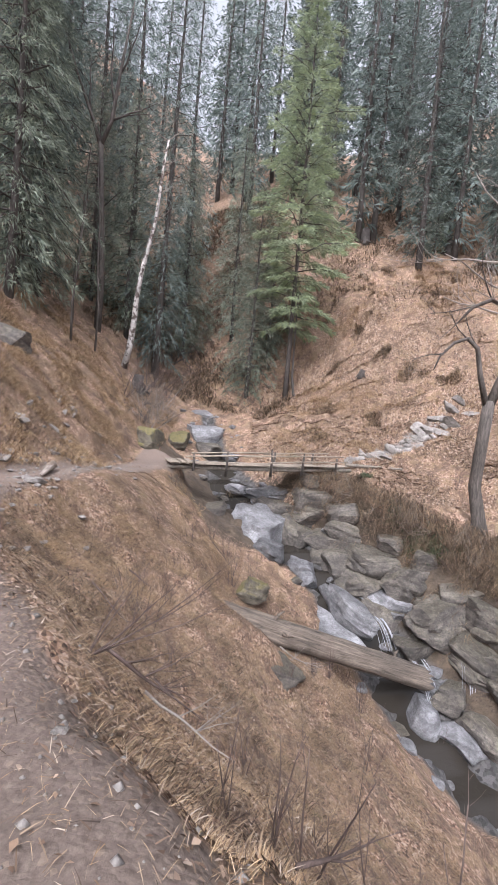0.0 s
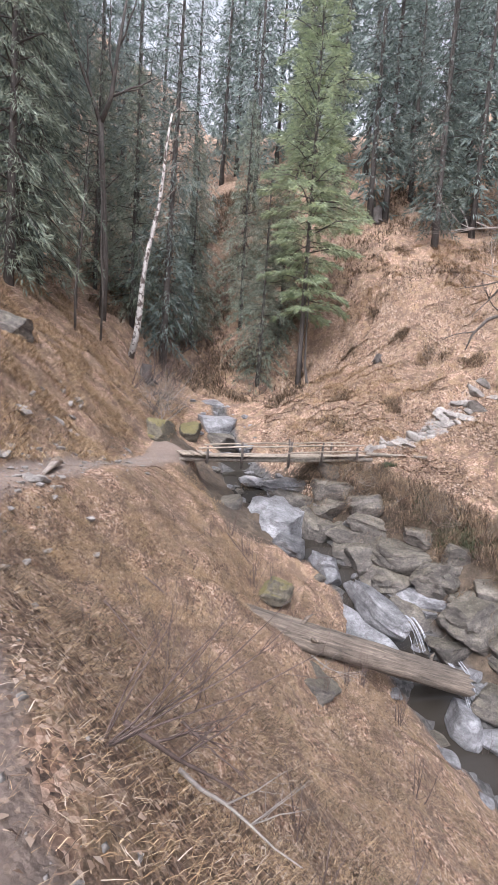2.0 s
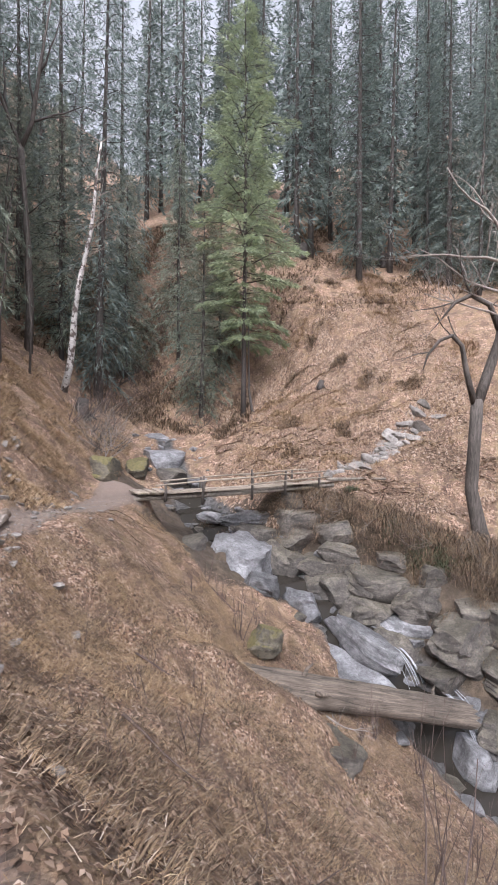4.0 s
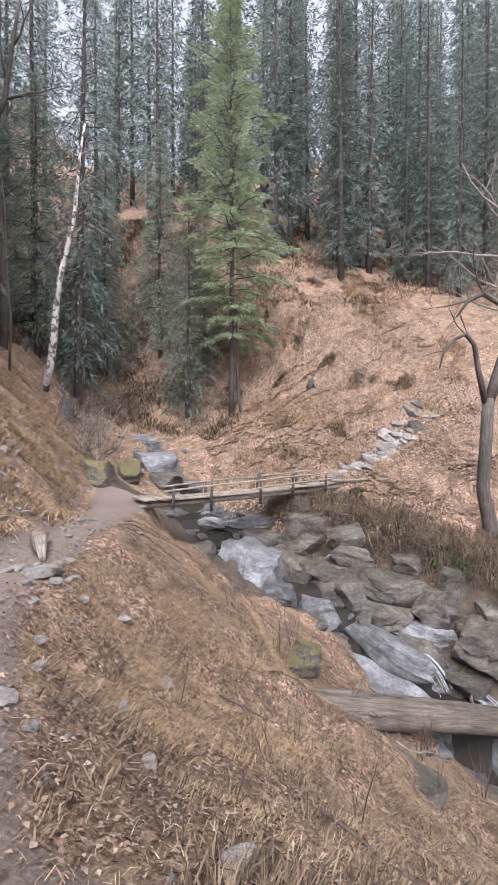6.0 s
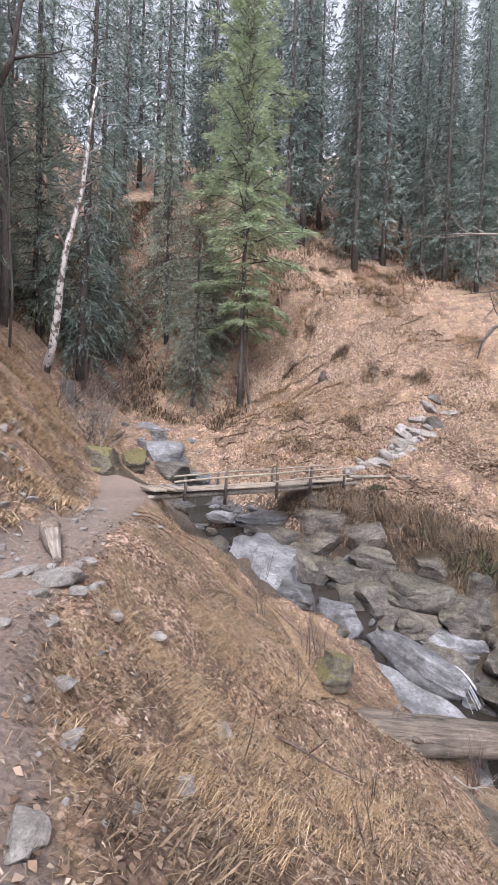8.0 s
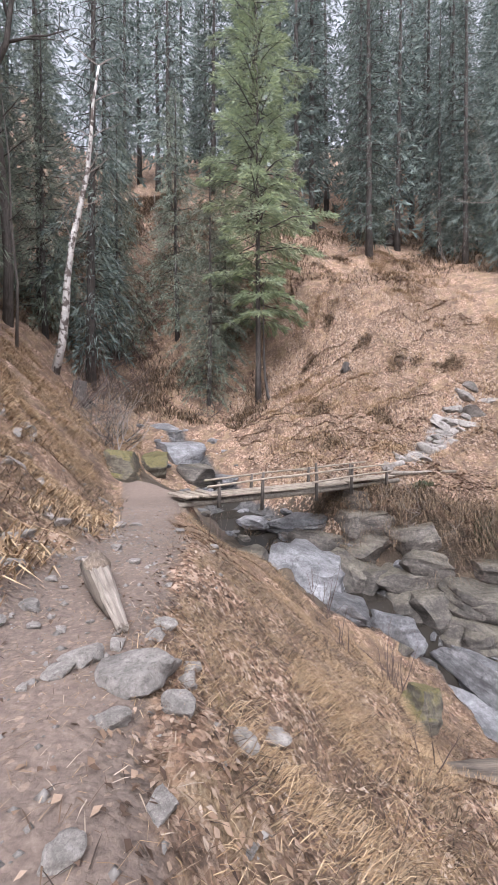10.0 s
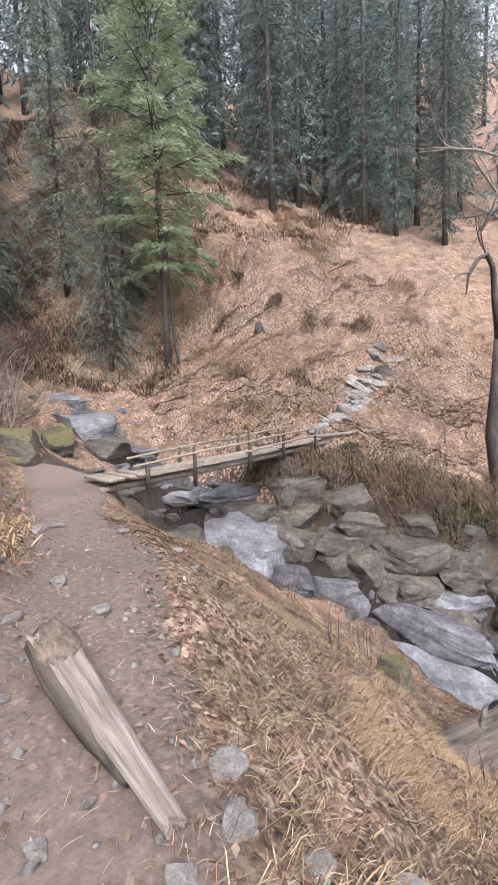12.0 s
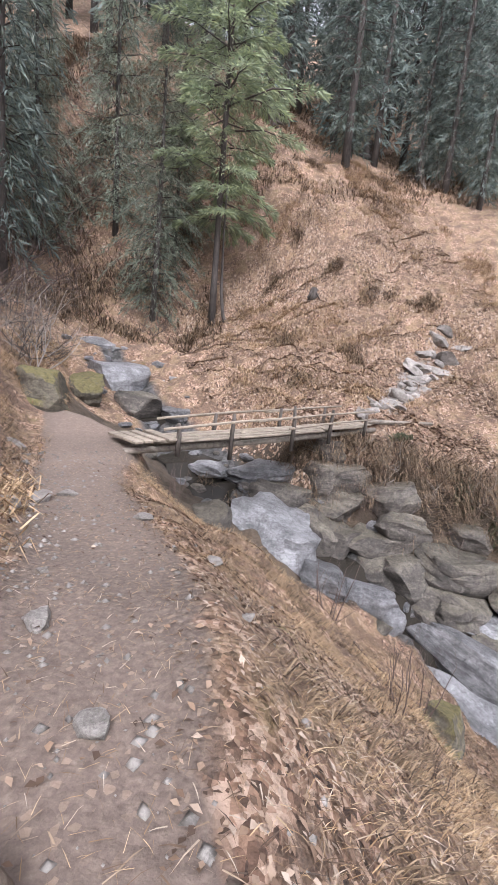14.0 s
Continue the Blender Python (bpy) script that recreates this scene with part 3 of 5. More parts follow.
rock((7.4, 16.4, -6.6), (1.4, 1.0, 0.5), (5, 8, -30), 17, ROCK_BROWN, "dark wet slab with moss at the far bank", detail=3)
rock((6.2, 19.5, -4.8), (1.6, 1.0, 0.85), (-8, 6, -15), 20, ROCK_BROWN, "brown mossy boulder under the far bank", detail=3)
rock((4.2, 20.8, -4.6), (1.35, 1.1, 1.0), (4, -8, 20), 23, ROCK_BROWN, "rounded brown boulder with mossy top", detail=3)
rock((6.3, 14.0, -8.3), (1.0, 0.9, 0.95), (0, 10, 20), 26, ROCK_PALE, "blocky pale grey boulder in the lower stream", detail=3)
rock((-3.0, 29.4, -0.55), (1.75, 1.4, 1.45), (0, 4, 10), 29, ROCK_PALE, "smooth grey boulder upstream of the bridge", detail=3)
rock((-2.6, 27.4, -1.25), (1.2, 0.9, 0.75), (0, 5, -20), 32, ROCK_BROWN, "mossy boulder upstream of the bridge", detail=3)


# ---- bridge ----
def build_bridge():
    a, b = Vector((-3.5, 20.8, -1.33)), Vector((5.0, 23.45, -1.12))
    d = (b - a).normalized()
    side = Vector((-d.y, d.x, 0)).normalized()
    br = empty("log_bridge", a, "rustic footbridge of logs and weathered planks with a pole handrail", "bridge")
    rng = random.Random(4)
    span = (b - a).length
    for k, off in enumerate((-0.3, 0.3)):
        pts = [d * s + side * off + Vector((0, 0, -0.16 - 0.05 * math.sin(math.pi * s / span))) for s in np.linspace(-0.5, span + 0.4, 10)]
        part_of(br, "log_beam", tube(pts, [0.085] * 10, 8, True, rng, 0.12), WOOD_GREY)
    # boards run along the bridge, over each other's ends; a few short ones lie across at the near end
    for lane in range(5):
        s = rng.uniform(-0.1, 0.3)
        while s < span - 0.6:
            L, w = rng.uniform(2.2, 4.2), rng.uniform(0.15, 0.21)
            L = min(L, span + 0.2 - s)
            bm = bmesh.new()
            bmesh.ops.create_cube(bm, size=1)
            bmesh.ops.scale(bm, vec=(L, w, rng.uniform(0.04, 0.07)), verts=bm.verts)
            bmesh.ops.bevel(bm, geom=bm.edges[:], offset=0.012, segments=1, affect="EDGES")
            ob = part("plank", bm, WOOD_PLANK, br)
            mid = s + L / 2
            p = d * mid + side * (-0.44 + 0.22 * lane) + Vector((0, 0, 0.03 - 0.06 * math.sin(math.pi * mid / span) + rng.uniform(0, 0.03)))
            ob.matrix_basis = Matrix.Translation(p) @ pose(0, 0, 0, rng.uniform(-5, 5), -math.degrees(math.asin(d.z)) + rng.uniform(-0.5, 0.5), math.degrees(math.atan2(d.y, d.x)) + rng.uniform(-1.2, 1.2))
            s += L + rng.uniform(-0.02, 0.1)
    for s in (-0.35, -0.1, 0.2, 0.55):
        bm = bmesh.new()
        bmesh.ops.create_cube(bm, size=1)
        bmesh.ops.scale(bm, vec=(0.22, 1.3, 0.07), verts=bm.verts)
        bmesh.ops.bevel(bm, geom=bm.edges[:], offset=0.015, segments=1, affect="EDGES")
        ob = part("cross_plank", bm, WOOD_PLANK, br)
        ob.matrix_basis = Matrix.Translation(d * s + Vector((0, 0, 0.105))) @ pose(0, 0, 0, 0, rng.uniform(-3, 3), math.degrees(math.atan2(d.y, d.x)) + rng.uniform(-6, 6))
    for s, h, low, edge in ((0.7, 0.5, 0.3, -1), (2.3, 0.68, 0.55, -1), (4.6, 0.85, 0.5, -1), (6.3, 0.7, 0.4, -1), (8.2, 0.5, 0.3, -1), (2.6, 0.5, 0.3, 1), (5.2, 0.6, 0.3, 1), (7.4, 0.6, 0.3, 1)):
        p = d * s + side * 0.62 * edge
        part_of(br, "post", tube([p - Vector((0, 0, low)), p + Vector((0.02, 0, h * 0.4)), p + Vector((rng.uniform(-0.05, 0.05), 0, h))], [0.065, 0.06, 0.045], 7, True, rng, 0.2), BARK_GREY)
    for h, s0, s1, edge in ((0.52, 0.3, 5.0, -1), (0.6, 3.2, 8.6, -1), (0.32, 4.4, 8.8, -1), (0.55, 0.8, 5.6, 1), (0.62, 4.6, 8.4, 1)):
        p, q = d * s0 + side * 0.66 * edge + Vector((0, 0, h - 0.14)), d * s1 + side * 0.66 * edge + Vector((0, 0, h))
        part_of(br, "handrail", tube([p, (p + q) / 2 + Vector((0, 0, 0.03)), q], [0.04, 0.038, 0.03], 6, True, rng, 0.1), WOOD_PLANK)


def part_of(parent, name, vf, mat, label=""):
    return mesh_object(name, vf[0], vf[1], mat, parent, label)


build_bridge()


# ---- fallen trunk over the stream, log on the path ----
def trunk_log(name, a, b, r0, r1, mat, label, seed, category="log", flat=1.0):
    """A log: furrowed along its length, ragged at both ends, built along its own x."""
    rng = random.Random(seed)
    a, b = Vector(a), Vector(b)
    L = (b - a).length
    ob = empty(name, a, label, category)
    ob.matrix_world = Matrix.Translation(a) @ (b - a).to_track_quat("X", "Z").to_matrix().to_4x4()
    n, sides = 26, 28
    furrow = [1 + rng.uniform(-0.16, 0.08) for _ in range(sides)]
    vs, fs = [], []
    for k in range(n + 1):
        t = k / n
        r = r0 + (r1 - r0) * t
        for s in range(sides):
            an = 2 * math.pi * s / sides
            c = Vector((t * L, math.cos(an), math.sin(an) * flat))
            q = 1 + 0.10 * noise.noise(Vector((t * L * 1.3, math.cos(an) * 1.2, math.sin(an) * 1.2 + seed))) + 0.05 * noise.noise(Vector((t * L * 5, math.cos(an) * 3, math.sin(an) * 3 + seed)))
            x = t * L
            if k in (0, n):
                x += (rng.uniform(-0.4, 0.5) if k else -rng.uniform(-0.4, 0.5)) * r
            vs.append((x, c.y * r * q * furrow[s] + 0.04 * L * 0.3 * math.sin(math.pi * t) * math.sin(seed), c.z * r * q * furrow[s]))
    for k in range(n):
        for s in range(sides):
            p, q = k * sides + s, k * sides + (s + 1) % sides
            fs.append((p, q, q + sides, p + sides))
    for k, x in ((0, 0.12 * r0), (n, L - 0.12 * r1)):
        vs.append((x, 0, 0))
        for s in range(sides):
            p, q = k * sides + s, k * sides + (s + 1) % sides
            fs.append((len(vs) - 1, q, p) if k == 0 else (len(vs) - 1, p, q))
    body = part_of(ob, "trunk", (vs, fs), mat)
    body.data.set_sharp_from_angle(angle=radians(40))
    for k in range(3 if r0 > 0.3 else 0):
        x, an = L * rng.uniform(0.2, 0.9), rng.uniform(0.3, 2.8)
        d = Vector((0.3, math.cos(an), math.sin(an)))
        part_of(ob, "branch_stub", tube([d * r1 * 0.6 + Vector((x, 0, 0)), d * r1 * 1.5 + Vector((x, 0, 0)), d * r1 * 1.9 + Vector((x + 0.1, 0, 0))], [0.07, 0.05, 0.02], 6, True, rng, 0.2), mat)
    return ob


trunk_log("fallen_trunk", (-0.6, 12.9, -4.75), (6.3, 14.25, -7.0), 0.42, 0.36, WOOD_ROT, "rotting brown fallen trunk wedged across the stream", 2)
path_log = trunk_log("path_log", (-5.2, 11.68, -0.53), (-4.87, 10.4, -0.6), 0.112, 0.04, WOOD_SPLIT, "pale split log with a dark bark edge on the path", 3, flat=0.8)
part_of(path_log, "bark", tube([(0.0, -0.085, -0.015), (0.35, -0.08, -0.02), (0.75, -0.055, -0.03), (1.05, -0.035, -0.04)], [0.055, 0.06, 0.045, 0.02], 9, True, random.Random(6), 0.35), WOOD_ROT, "dark ragged bark")
part_of(path_log, "rotten_end", tube([(-0.03, 0, 0.0), (0.06, 0.004, 0.004), (0.16, 0.0, 0.004), (0.25, -0.01, 0.0), (0.31, -0.015, -0.02)], [0.1, 0.112, 0.112, 0.106, 0.085], 17, True, random.Random(8), 0.3), WOOD_RED, "crumbling red-brown rotten wood")


# ---- conifers ----
def conifer_parts(seed, h, reach, bare, nb, per, droop, spray, width, stout=1.0):
    """Trunk with limbs, and the needles on them, as two heaps."""
    rng = np.random.RandomState(seed)
    prng = random.Random(seed)
    wood = Heap()
    r0 = (0.0062 * h + 0.04) * stout
    n = 10
    lean = rng.uniform(-0.012, 0.012, 2)
    pts = [(lean[0] * h * t + 0.05 * math.sin(5 * t + seed), lean[1] * h * t, -0.6 + (h + 0.6) * t) for t in np.linspace(0, 1, n)]
    wood.add(*tube(pts, [r0 * 1.35] + [r0 * (1 - t) ** 0.8 + 0.015 for t in np.linspace(0.07, 1, n - 1)], 8, True, prng, 0.08))
    pos, way, size = [], [], []
    for k in range(nb):
        t = bare + (1 - bare) * ((k + rng.rand()) / nb) ** 0.95
        z = h * t
        u = (t - bare) / (1 - bare)
        full = (1 - u) ** (0.75 if stout == 1.0 else 0.6) * (0.5 + 0.5 * min(1, u * 3.5)) * (rng.uniform(0.55, 1.12) if stout == 1.0 else rng.uniform(0.55, 1.1) * (0.85 + 0.45 * math.sin(7.3 * t * 6 + 1.3 * (k % 5)) * math.sin(23 * t + k % 3)))
        L = reach * full + 0.25
        az = k * 2.399 + rng.uniform(-0.5, 0.5)
        out = np.array([math.cos(az), math.sin(az), 0])
        across = np.array([-out[1], out[0], 0])
        rise = rng.uniform(0.0, 0.35) + 0.5 * u
        root = np.array([lean[0] * z, lean[1] * z, z])
        line = lambda s: root + out * L * s + np.array([0, 0, L * (rise * s - (droop + 0.12) * s * s)])
        rb = 0.012 + 0.011 * L
        wood.add(*tube([line(0), line(0.5), line(0.95)], [rb, rb * 0.6, 0.006], 3, False))
        m = max(6, int(per * (0.25 + L / reach)))
        s = rng.uniform(0.06, 1.0, m) ** (0.85 if stout == 1.0 else 0.6)
        lat = rng.uniform(-1, 1, m) * (0.34 * L * (1.05 - s) + 0.12)
        p = root + out * (L * s)[:, None] + across * lat[:, None]
        p[:, 2] += L * (rise * s - (droop + 0.12) * s * s) - 0.3 * np.abs(lat) * droop + rng.uniform(-0.06, 0.06, m)
        w = out * rng.uniform(0.3, 1.0, m)[:, None] + across * (np.sign(lat) * rng.uniform(0.1, 0.9, m))[:, None]
        w[:, 2] += rng.uniform(-0.9, 0.25, m) * (0.35 + droop * 1.7) + 0.25 * u
        pos.append(p), way.append(w), size.append(spray * rng.uniform(0.55, 1.25, m) * (0.65 + 0.35 * (1 - u)))
    pos, way, size = np.concatenate(pos), np.concatenate(way), np.concatenate(size)
    way /= np.linalg.norm(way, axis=1)[:, None]
    flat = rng.normal(size=way.shape)
    flat -= way * (flat * way).sum(1)[:, None]
    flat /= np.linalg.norm(flat, axis=1)[:, None]
    m = len(pos)
    v = np.empty((m, 4, 3))
    v[:, 0] = pos
    v[:, 1] = pos + way * (size * 0.45)[:, None] + flat * (size * width)[:, None]
    v[:, 2] = pos + way * size[:, None] + np.array([0, 0, -0.12]) * size[:, None]
    v[:, 3] = pos + way * (size * 0.5)[:, None] - flat * (size * width)[:, None]
    i = np.arange(m * 4).reshape(m, 4)
    return wood, v.reshape(-1, 3), i


def quads_mesh(name, v, f, mat):
    me = bpy.data.meshes.new(name)
    me.vertices.add(len(v)), me.loops.add(f.size), me.polygons.add(len(f))
    me.vertices.foreach_set("co", np.ascontiguousarray(v, dtype=np.float32).ravel())
    me.loops.foreach_set("vertex_index", np.ascontiguousarray(f).ravel())
    me.polygons.foreach_set("loop_start", np.arange(0, f.size, f.shape[1]))
    me.update(calc_edges=True)
    me.materials.append(mat)
    return me


def conifer(name, at, label, needles, seed, h, reach, bare, nb, per, droop, spray=0.5, width=0.12, group="", stout=1.0):
    tree = empty(name, at, label, "tree", group)
    wood, v, f = conifer_parts(seed, h, reach, bare, nb, per, droop, spray, width, stout)
    mesh_object("trunk", wood.v, wood.f, BARK, tree)
    crown = new("crown", quads_mesh("crown", v, f, needles))
    crown.parent = tree
    return tree


def stand(x, y):
    return (x, y, float(ground(x, y)) - 0.1)


pine = conifer("pine_tree", stand(2.6, 35.6), "tall light-green pine with a bent foot on the open slope", NEEDLES_PINE, 5, 32.5, 5.6, 0.17, 190, 300, 0.26, 0.46, 0.075, "", 0.75)
for dx, lean_x in ((0.62, 0.9),):
    part_of(pine, "side_stem", tube([(dx + 0.3, -0.3, -0.3), (dx - 0.05, -0.2, 0.6), (dx * 0.6, -0.1, 2.0), (dx * 0.5, 0, 5.0), (dx * 0.3 + 0.1, 0, 9)], [0.13, 0.11, 0.09, 0.06, 0.02], 8, True, random.Random(4), 0.1), BARK)

KIND = ((1, 15.0, 43, 39, 4.4, 0.05, 200, 0.55), (2, 11.8, 49.2, 42, 4.2, 0.12, 200, 0.5), (3, 29, 57, 40, 4.6, 0.1, 190, 0.55), (4, -8.4, 36.0, 37, 3.9, 0.04, 210, 0.7))
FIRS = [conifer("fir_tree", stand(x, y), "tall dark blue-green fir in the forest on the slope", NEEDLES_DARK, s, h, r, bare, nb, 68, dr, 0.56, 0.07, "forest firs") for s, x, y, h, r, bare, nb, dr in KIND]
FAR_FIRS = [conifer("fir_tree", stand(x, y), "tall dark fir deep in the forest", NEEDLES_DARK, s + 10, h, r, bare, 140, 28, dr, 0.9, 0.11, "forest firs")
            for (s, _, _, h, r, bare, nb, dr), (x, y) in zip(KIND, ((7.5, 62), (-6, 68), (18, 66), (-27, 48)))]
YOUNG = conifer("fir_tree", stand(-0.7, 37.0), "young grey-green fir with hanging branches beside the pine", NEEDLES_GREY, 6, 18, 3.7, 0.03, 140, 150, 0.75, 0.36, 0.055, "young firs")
rng = random.Random(11)
spots = [(3, 25.5, 33.5, 0.75, 2), (0, 28, 38.5, 0.8, 3), (3, 23.8, 37, 0.65, 6), (0, 19.5, 45.5, 0.9, 2), (3, 24.5, 44, 0.95, 4), (3, 28.5, 42, 0.9, 1), (0, 21.8, 42.2, 0.6, 5), (3, 17.5, 49.5, 0.95, 3), (3, -14.8, 26.5, 0.9, 5), (2, 33.5, 61, 1.0, 0), (0, 22.5, 39.5, 0.8, 1), (2, 26, 46, 0.9, 2), (1, 20.5, 50, 0.95, 1), (3, -17.8, 33.0, 0.85, 0), (3, -16, 30, 1.0, 2), (0, -17.0, 22.5, 0.95, 1), (3, -12.5, 41, 1.0, 4),
         (2, 31, 44, 0.95, 3), (0, 36, 40, 0.9, 5), (1, 29, 36, 0.85, 2), (3, -8.5, 47, 1.0, 2), (2, -2.5, 56, 0.95, 4), (0, 3.0, 60, 1.0, 1), (1, 7.5, 57, 1.0, 2), (3, -17, 44, 1.0, 3), (0, -19, 36, 1.0, 3),
         (1, -3.6, 63, 1.0, 0), (2, 27, 51, 1.0, 5), (1, 36, 47, 1.0, 1), (3, 39, 55, 1.0, 4), (0, 30, 65, 1.0, 2), (2, 43, 48, 1.0, 7), (3, 22, 55, 0.9, 6), (0, 36, 66, 1.05, 3), (1, 47, 62, 1.0, 5), (2, 42, 36, 0.9, 2), (3, 34, 33, 0.8, 1), (0, 25, 67, 1.0, 9), (3, 15, 70, 1.0, 2), (2, 9, 72, 1.0, 1), (1, 20, 76, 1.1, 4), (0, 40, 74, 1.1, 1), (2, -20, 25, 1.0, 0), (0, 16.5, 56, 1.0, 4), (3, 23.5, 60, 1.0, 1), (1, 12, 62, 1.05, 3), (0, -8, 66, 1.05, 3), (3, 0, 71, 1.1, 2)]
while len(spots) < 100:
    x, y = rng.uniform(-55, 75), rng.uniform(48, 92)
    if rng.random() < 0.3:
        x, y = rng.uniform(-60, -16), rng.uniform(6, 60)
    elif rng.random() < 0.15:
        x, y = rng.uniform(32, 70), rng.uniform(8, 50)
    sx, sz = table(STREAM, y)
    clear = (-5 < x - sx < 7 and y < 64) or (0 < x < 22 and y < 48) or abs(x - sx) < 3
    if clear or any(math.hypot(x - s[1], y - s[2]) < 3.6 for s in spots):
        continue
    spots.append((rng.randrange(4), x, y, rng.uniform(0.75, 1.15), rng.uniform(0, 360)))
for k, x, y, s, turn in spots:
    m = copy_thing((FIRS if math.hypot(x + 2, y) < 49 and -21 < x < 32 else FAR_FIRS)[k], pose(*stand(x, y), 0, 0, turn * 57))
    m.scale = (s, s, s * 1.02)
for x, y, s in ((-13.6, 23.6, 1.35), (-14.6, 28.5, 1.2), (-11.2, 36.5, 1.1), (-7.0, 40.5, 1.0), (27, 40, 0.7), (0.9, 39.5, 0.8), (-2.6, 41.5, 1.1), (24.5, 43, 0.6), (33, 50, 0.9), (18, 47, 0.6), (-14.5, 37, 1.0), (5.5, 50, 0.9)):
    m = copy_thing(YOUNG, pose(*stand(x, y), 0, 0, 80 * x))
    m.scale = (s, s, s)


# ---- bare trees ----
def limb(tree, pts, radii, sides=9, seed=1, mat=None, name="limb"):
    o = Vector(tree.matrix_world.translation)
    return part_of(tree, name, tube([Vector(p) - o for p in pts], radii, sides, True, random.Random(seed), 0.24), mat or BARK_GREY)


def crown_of_twigs(tree, starts, seed, mat, depth=3, name="branch", kids=(2, 4), spread=0.6, wobble=0.22, up=0.12):
    """One forking limb for each start: a place, a direction, a length and a thickness."""
    o = Vector(tree.matrix_world.translation)
    rng = random.Random(seed)
    for p, d, length, r in starts:
        heap = Heap()
        branching(heap, Vector(p) - o, d, length, r, depth, rng, 5, spread, up, kids, wobble)
        mesh_object(name, heap.v, heap.f, mat, tree)


def build_gnarled_tree():
    t = empty("bare_tree", (10.2, 18.65, -3.5), "gnarled leafless grey tree leaning on the edge of the bank", "tree")
    limb(t, [(10.35, 18.6, -3.9), (10.05, 18.75, -2.6), (9.72, 18.8, -1.0), (9.78, 18.75, 0.8), (9.85, 18.7, 2.7)], [0.40, 0.29, 0.25, 0.235, 0.23], 10, 1, None, "trunk")
    limb(t, [(9.85, 18.7, 2.5), (10.25, 18.7, 3.6), (10.75, 18.6, 5.2), (10.9, 18.5, 7.0), (10.7, 18.3, 9.0), (10.9, 18.2, 11.5)], [0.21, 0.2, 0.17, 0.13, 0.10, 0.05], 8, 2)
    limb(t, [(9.75, 18.7, 2.5), (9.3, 18.6, 3.7), (9.0, 18.5, 4.8), (8.5, 18.4, 5.15), (7.9, 18.3, 4.9), (7.35, 18.2, 4.3), (7.1, 18.1, 3.7)], [0.15, 0.11, 0.09, 0.08, 0.065, 0.045, 0.02], 7, 3)
    limb(t, [(10.8, 18.6, 5.4), (10.2, 18.5, 6.5), (9.3, 18.4, 6.8), (8.5, 18.3, 6.4), (7.9, 18.2, 5.7)], [0.14, 0.11, 0.09, 0.07, 0.03], 7, 4)
    crown_of_twigs(t, [((7.4, 18.2, 4.4), (-0.8, -0.2, -0.3), 1.5, 0.03), ((8.5, 18.4, 5.1), (-0.7, 0, 0.5), 1.4, 0.03), ((8.4, 18.3, 6.4), (-0.8, 0.1, -0.2), 1.8, 0.035), ((9.3, 18.4, 6.8), (-0.6, 0, 0.9), 2.2, 0.04),
                       ((9.0, 18.5, 4.8), (-0.3, 0.1, 1), 1.6, 0.035), ((7.9, 18.2, 5.7), (-0.6, 0, -0.6), 1.3, 0.025)], 7, BARK_GREY, 3)
    crown_of_twigs(t, [((10.9, 18.5, 7.0), (-0.9, 0.1, 0.5), 4.0, 0.065), ((10.7, 18.3, 9.0), (-0.8, -0.1, 0.7), 3.8, 0.07), ((10.7, 18.4, 8.2), (-0.95, -0.1, 0.2), 4.2, 0.07), ((10.8, 18.5, 6.0), (-0.95, -0.2, 0.1), 3.6, 0.06), ((10.9, 18.2, 11), (-0.4, 0, 1), 2.6, 0.05),
                       ((10.8, 18.4, 8), (0.9, 0, 0.6), 3.0, 0.05), ((10.9, 18.5, 6.4), (-0.95, 0.2, 0.25), 2.8, 0.045)], 8, TWIG_PALE, 4, "upper_limb", (3, 4))


build_gnarled_tree()


def build_fork_tree():
    x, y = -12.3, 33.0
    z = float(ground(x, y))
    t = empty("bare_tree", (x, y, z), "tall leafless grey tree forking high above the ground", "tree")
    limb(t, [(x, y, z - 0.5), (x + 0.05, y, z + 3), (x - 0.1, y, z + 7), (x - 0.35, y, z + 10.5), (x - 0.6, y, z + 13.6)], [0.3, 0.24, 0.2, 0.175, 0.18], 9, 1, None, "trunk")
    limb(t, [(x - 0.6, y, z + 13.3), (x - 1.2, y, z + 15), (x - 2.4, y - 0.5, z + 18), (x - 3.6, y - 0.6, z + 21.5)], [0.15, 0.12, 0.09, 0.05], 7, 2)
    limb(t, [(x - 0.6, y, z + 13.3), (x + 0.1, y, z + 15.2), (x + 0.5, y, z + 18.5), (x + 1.2, y, z + 23.5)], [0.16, 0.14, 0.11, 0.05], 7, 3)
    crown_of_twigs(t, [((x - 1.5, y, z + 15.9), (-0.3, 0, 1), 4.5, 0.09), ((x - 2.4, y - 0.5, z + 18), (-0.8, 0, 0.6), 4, 0.08), ((x + 0.1, y, z + 15.2), (0.9, -0.1, 0.35), 3.8, 0.09), ((x + 0.5, y, z + 18.5), (0.6, 0, 0.9), 4.5, 0.08),
                       ((x + 0.2, y, z + 16.5), (-0.3, 0.1, 1), 5.5, 0.09), ((x - 0.5, y, z + 12.5), (-0.9, 0, 0.3), 2.5, 0.05), ((x - 0.2, y, z + 9), (0.8, -0.3, 0.3), 2.0, 0.04)], 5, BARK, 4, "branch", (2, 4))


build_fork_tree()


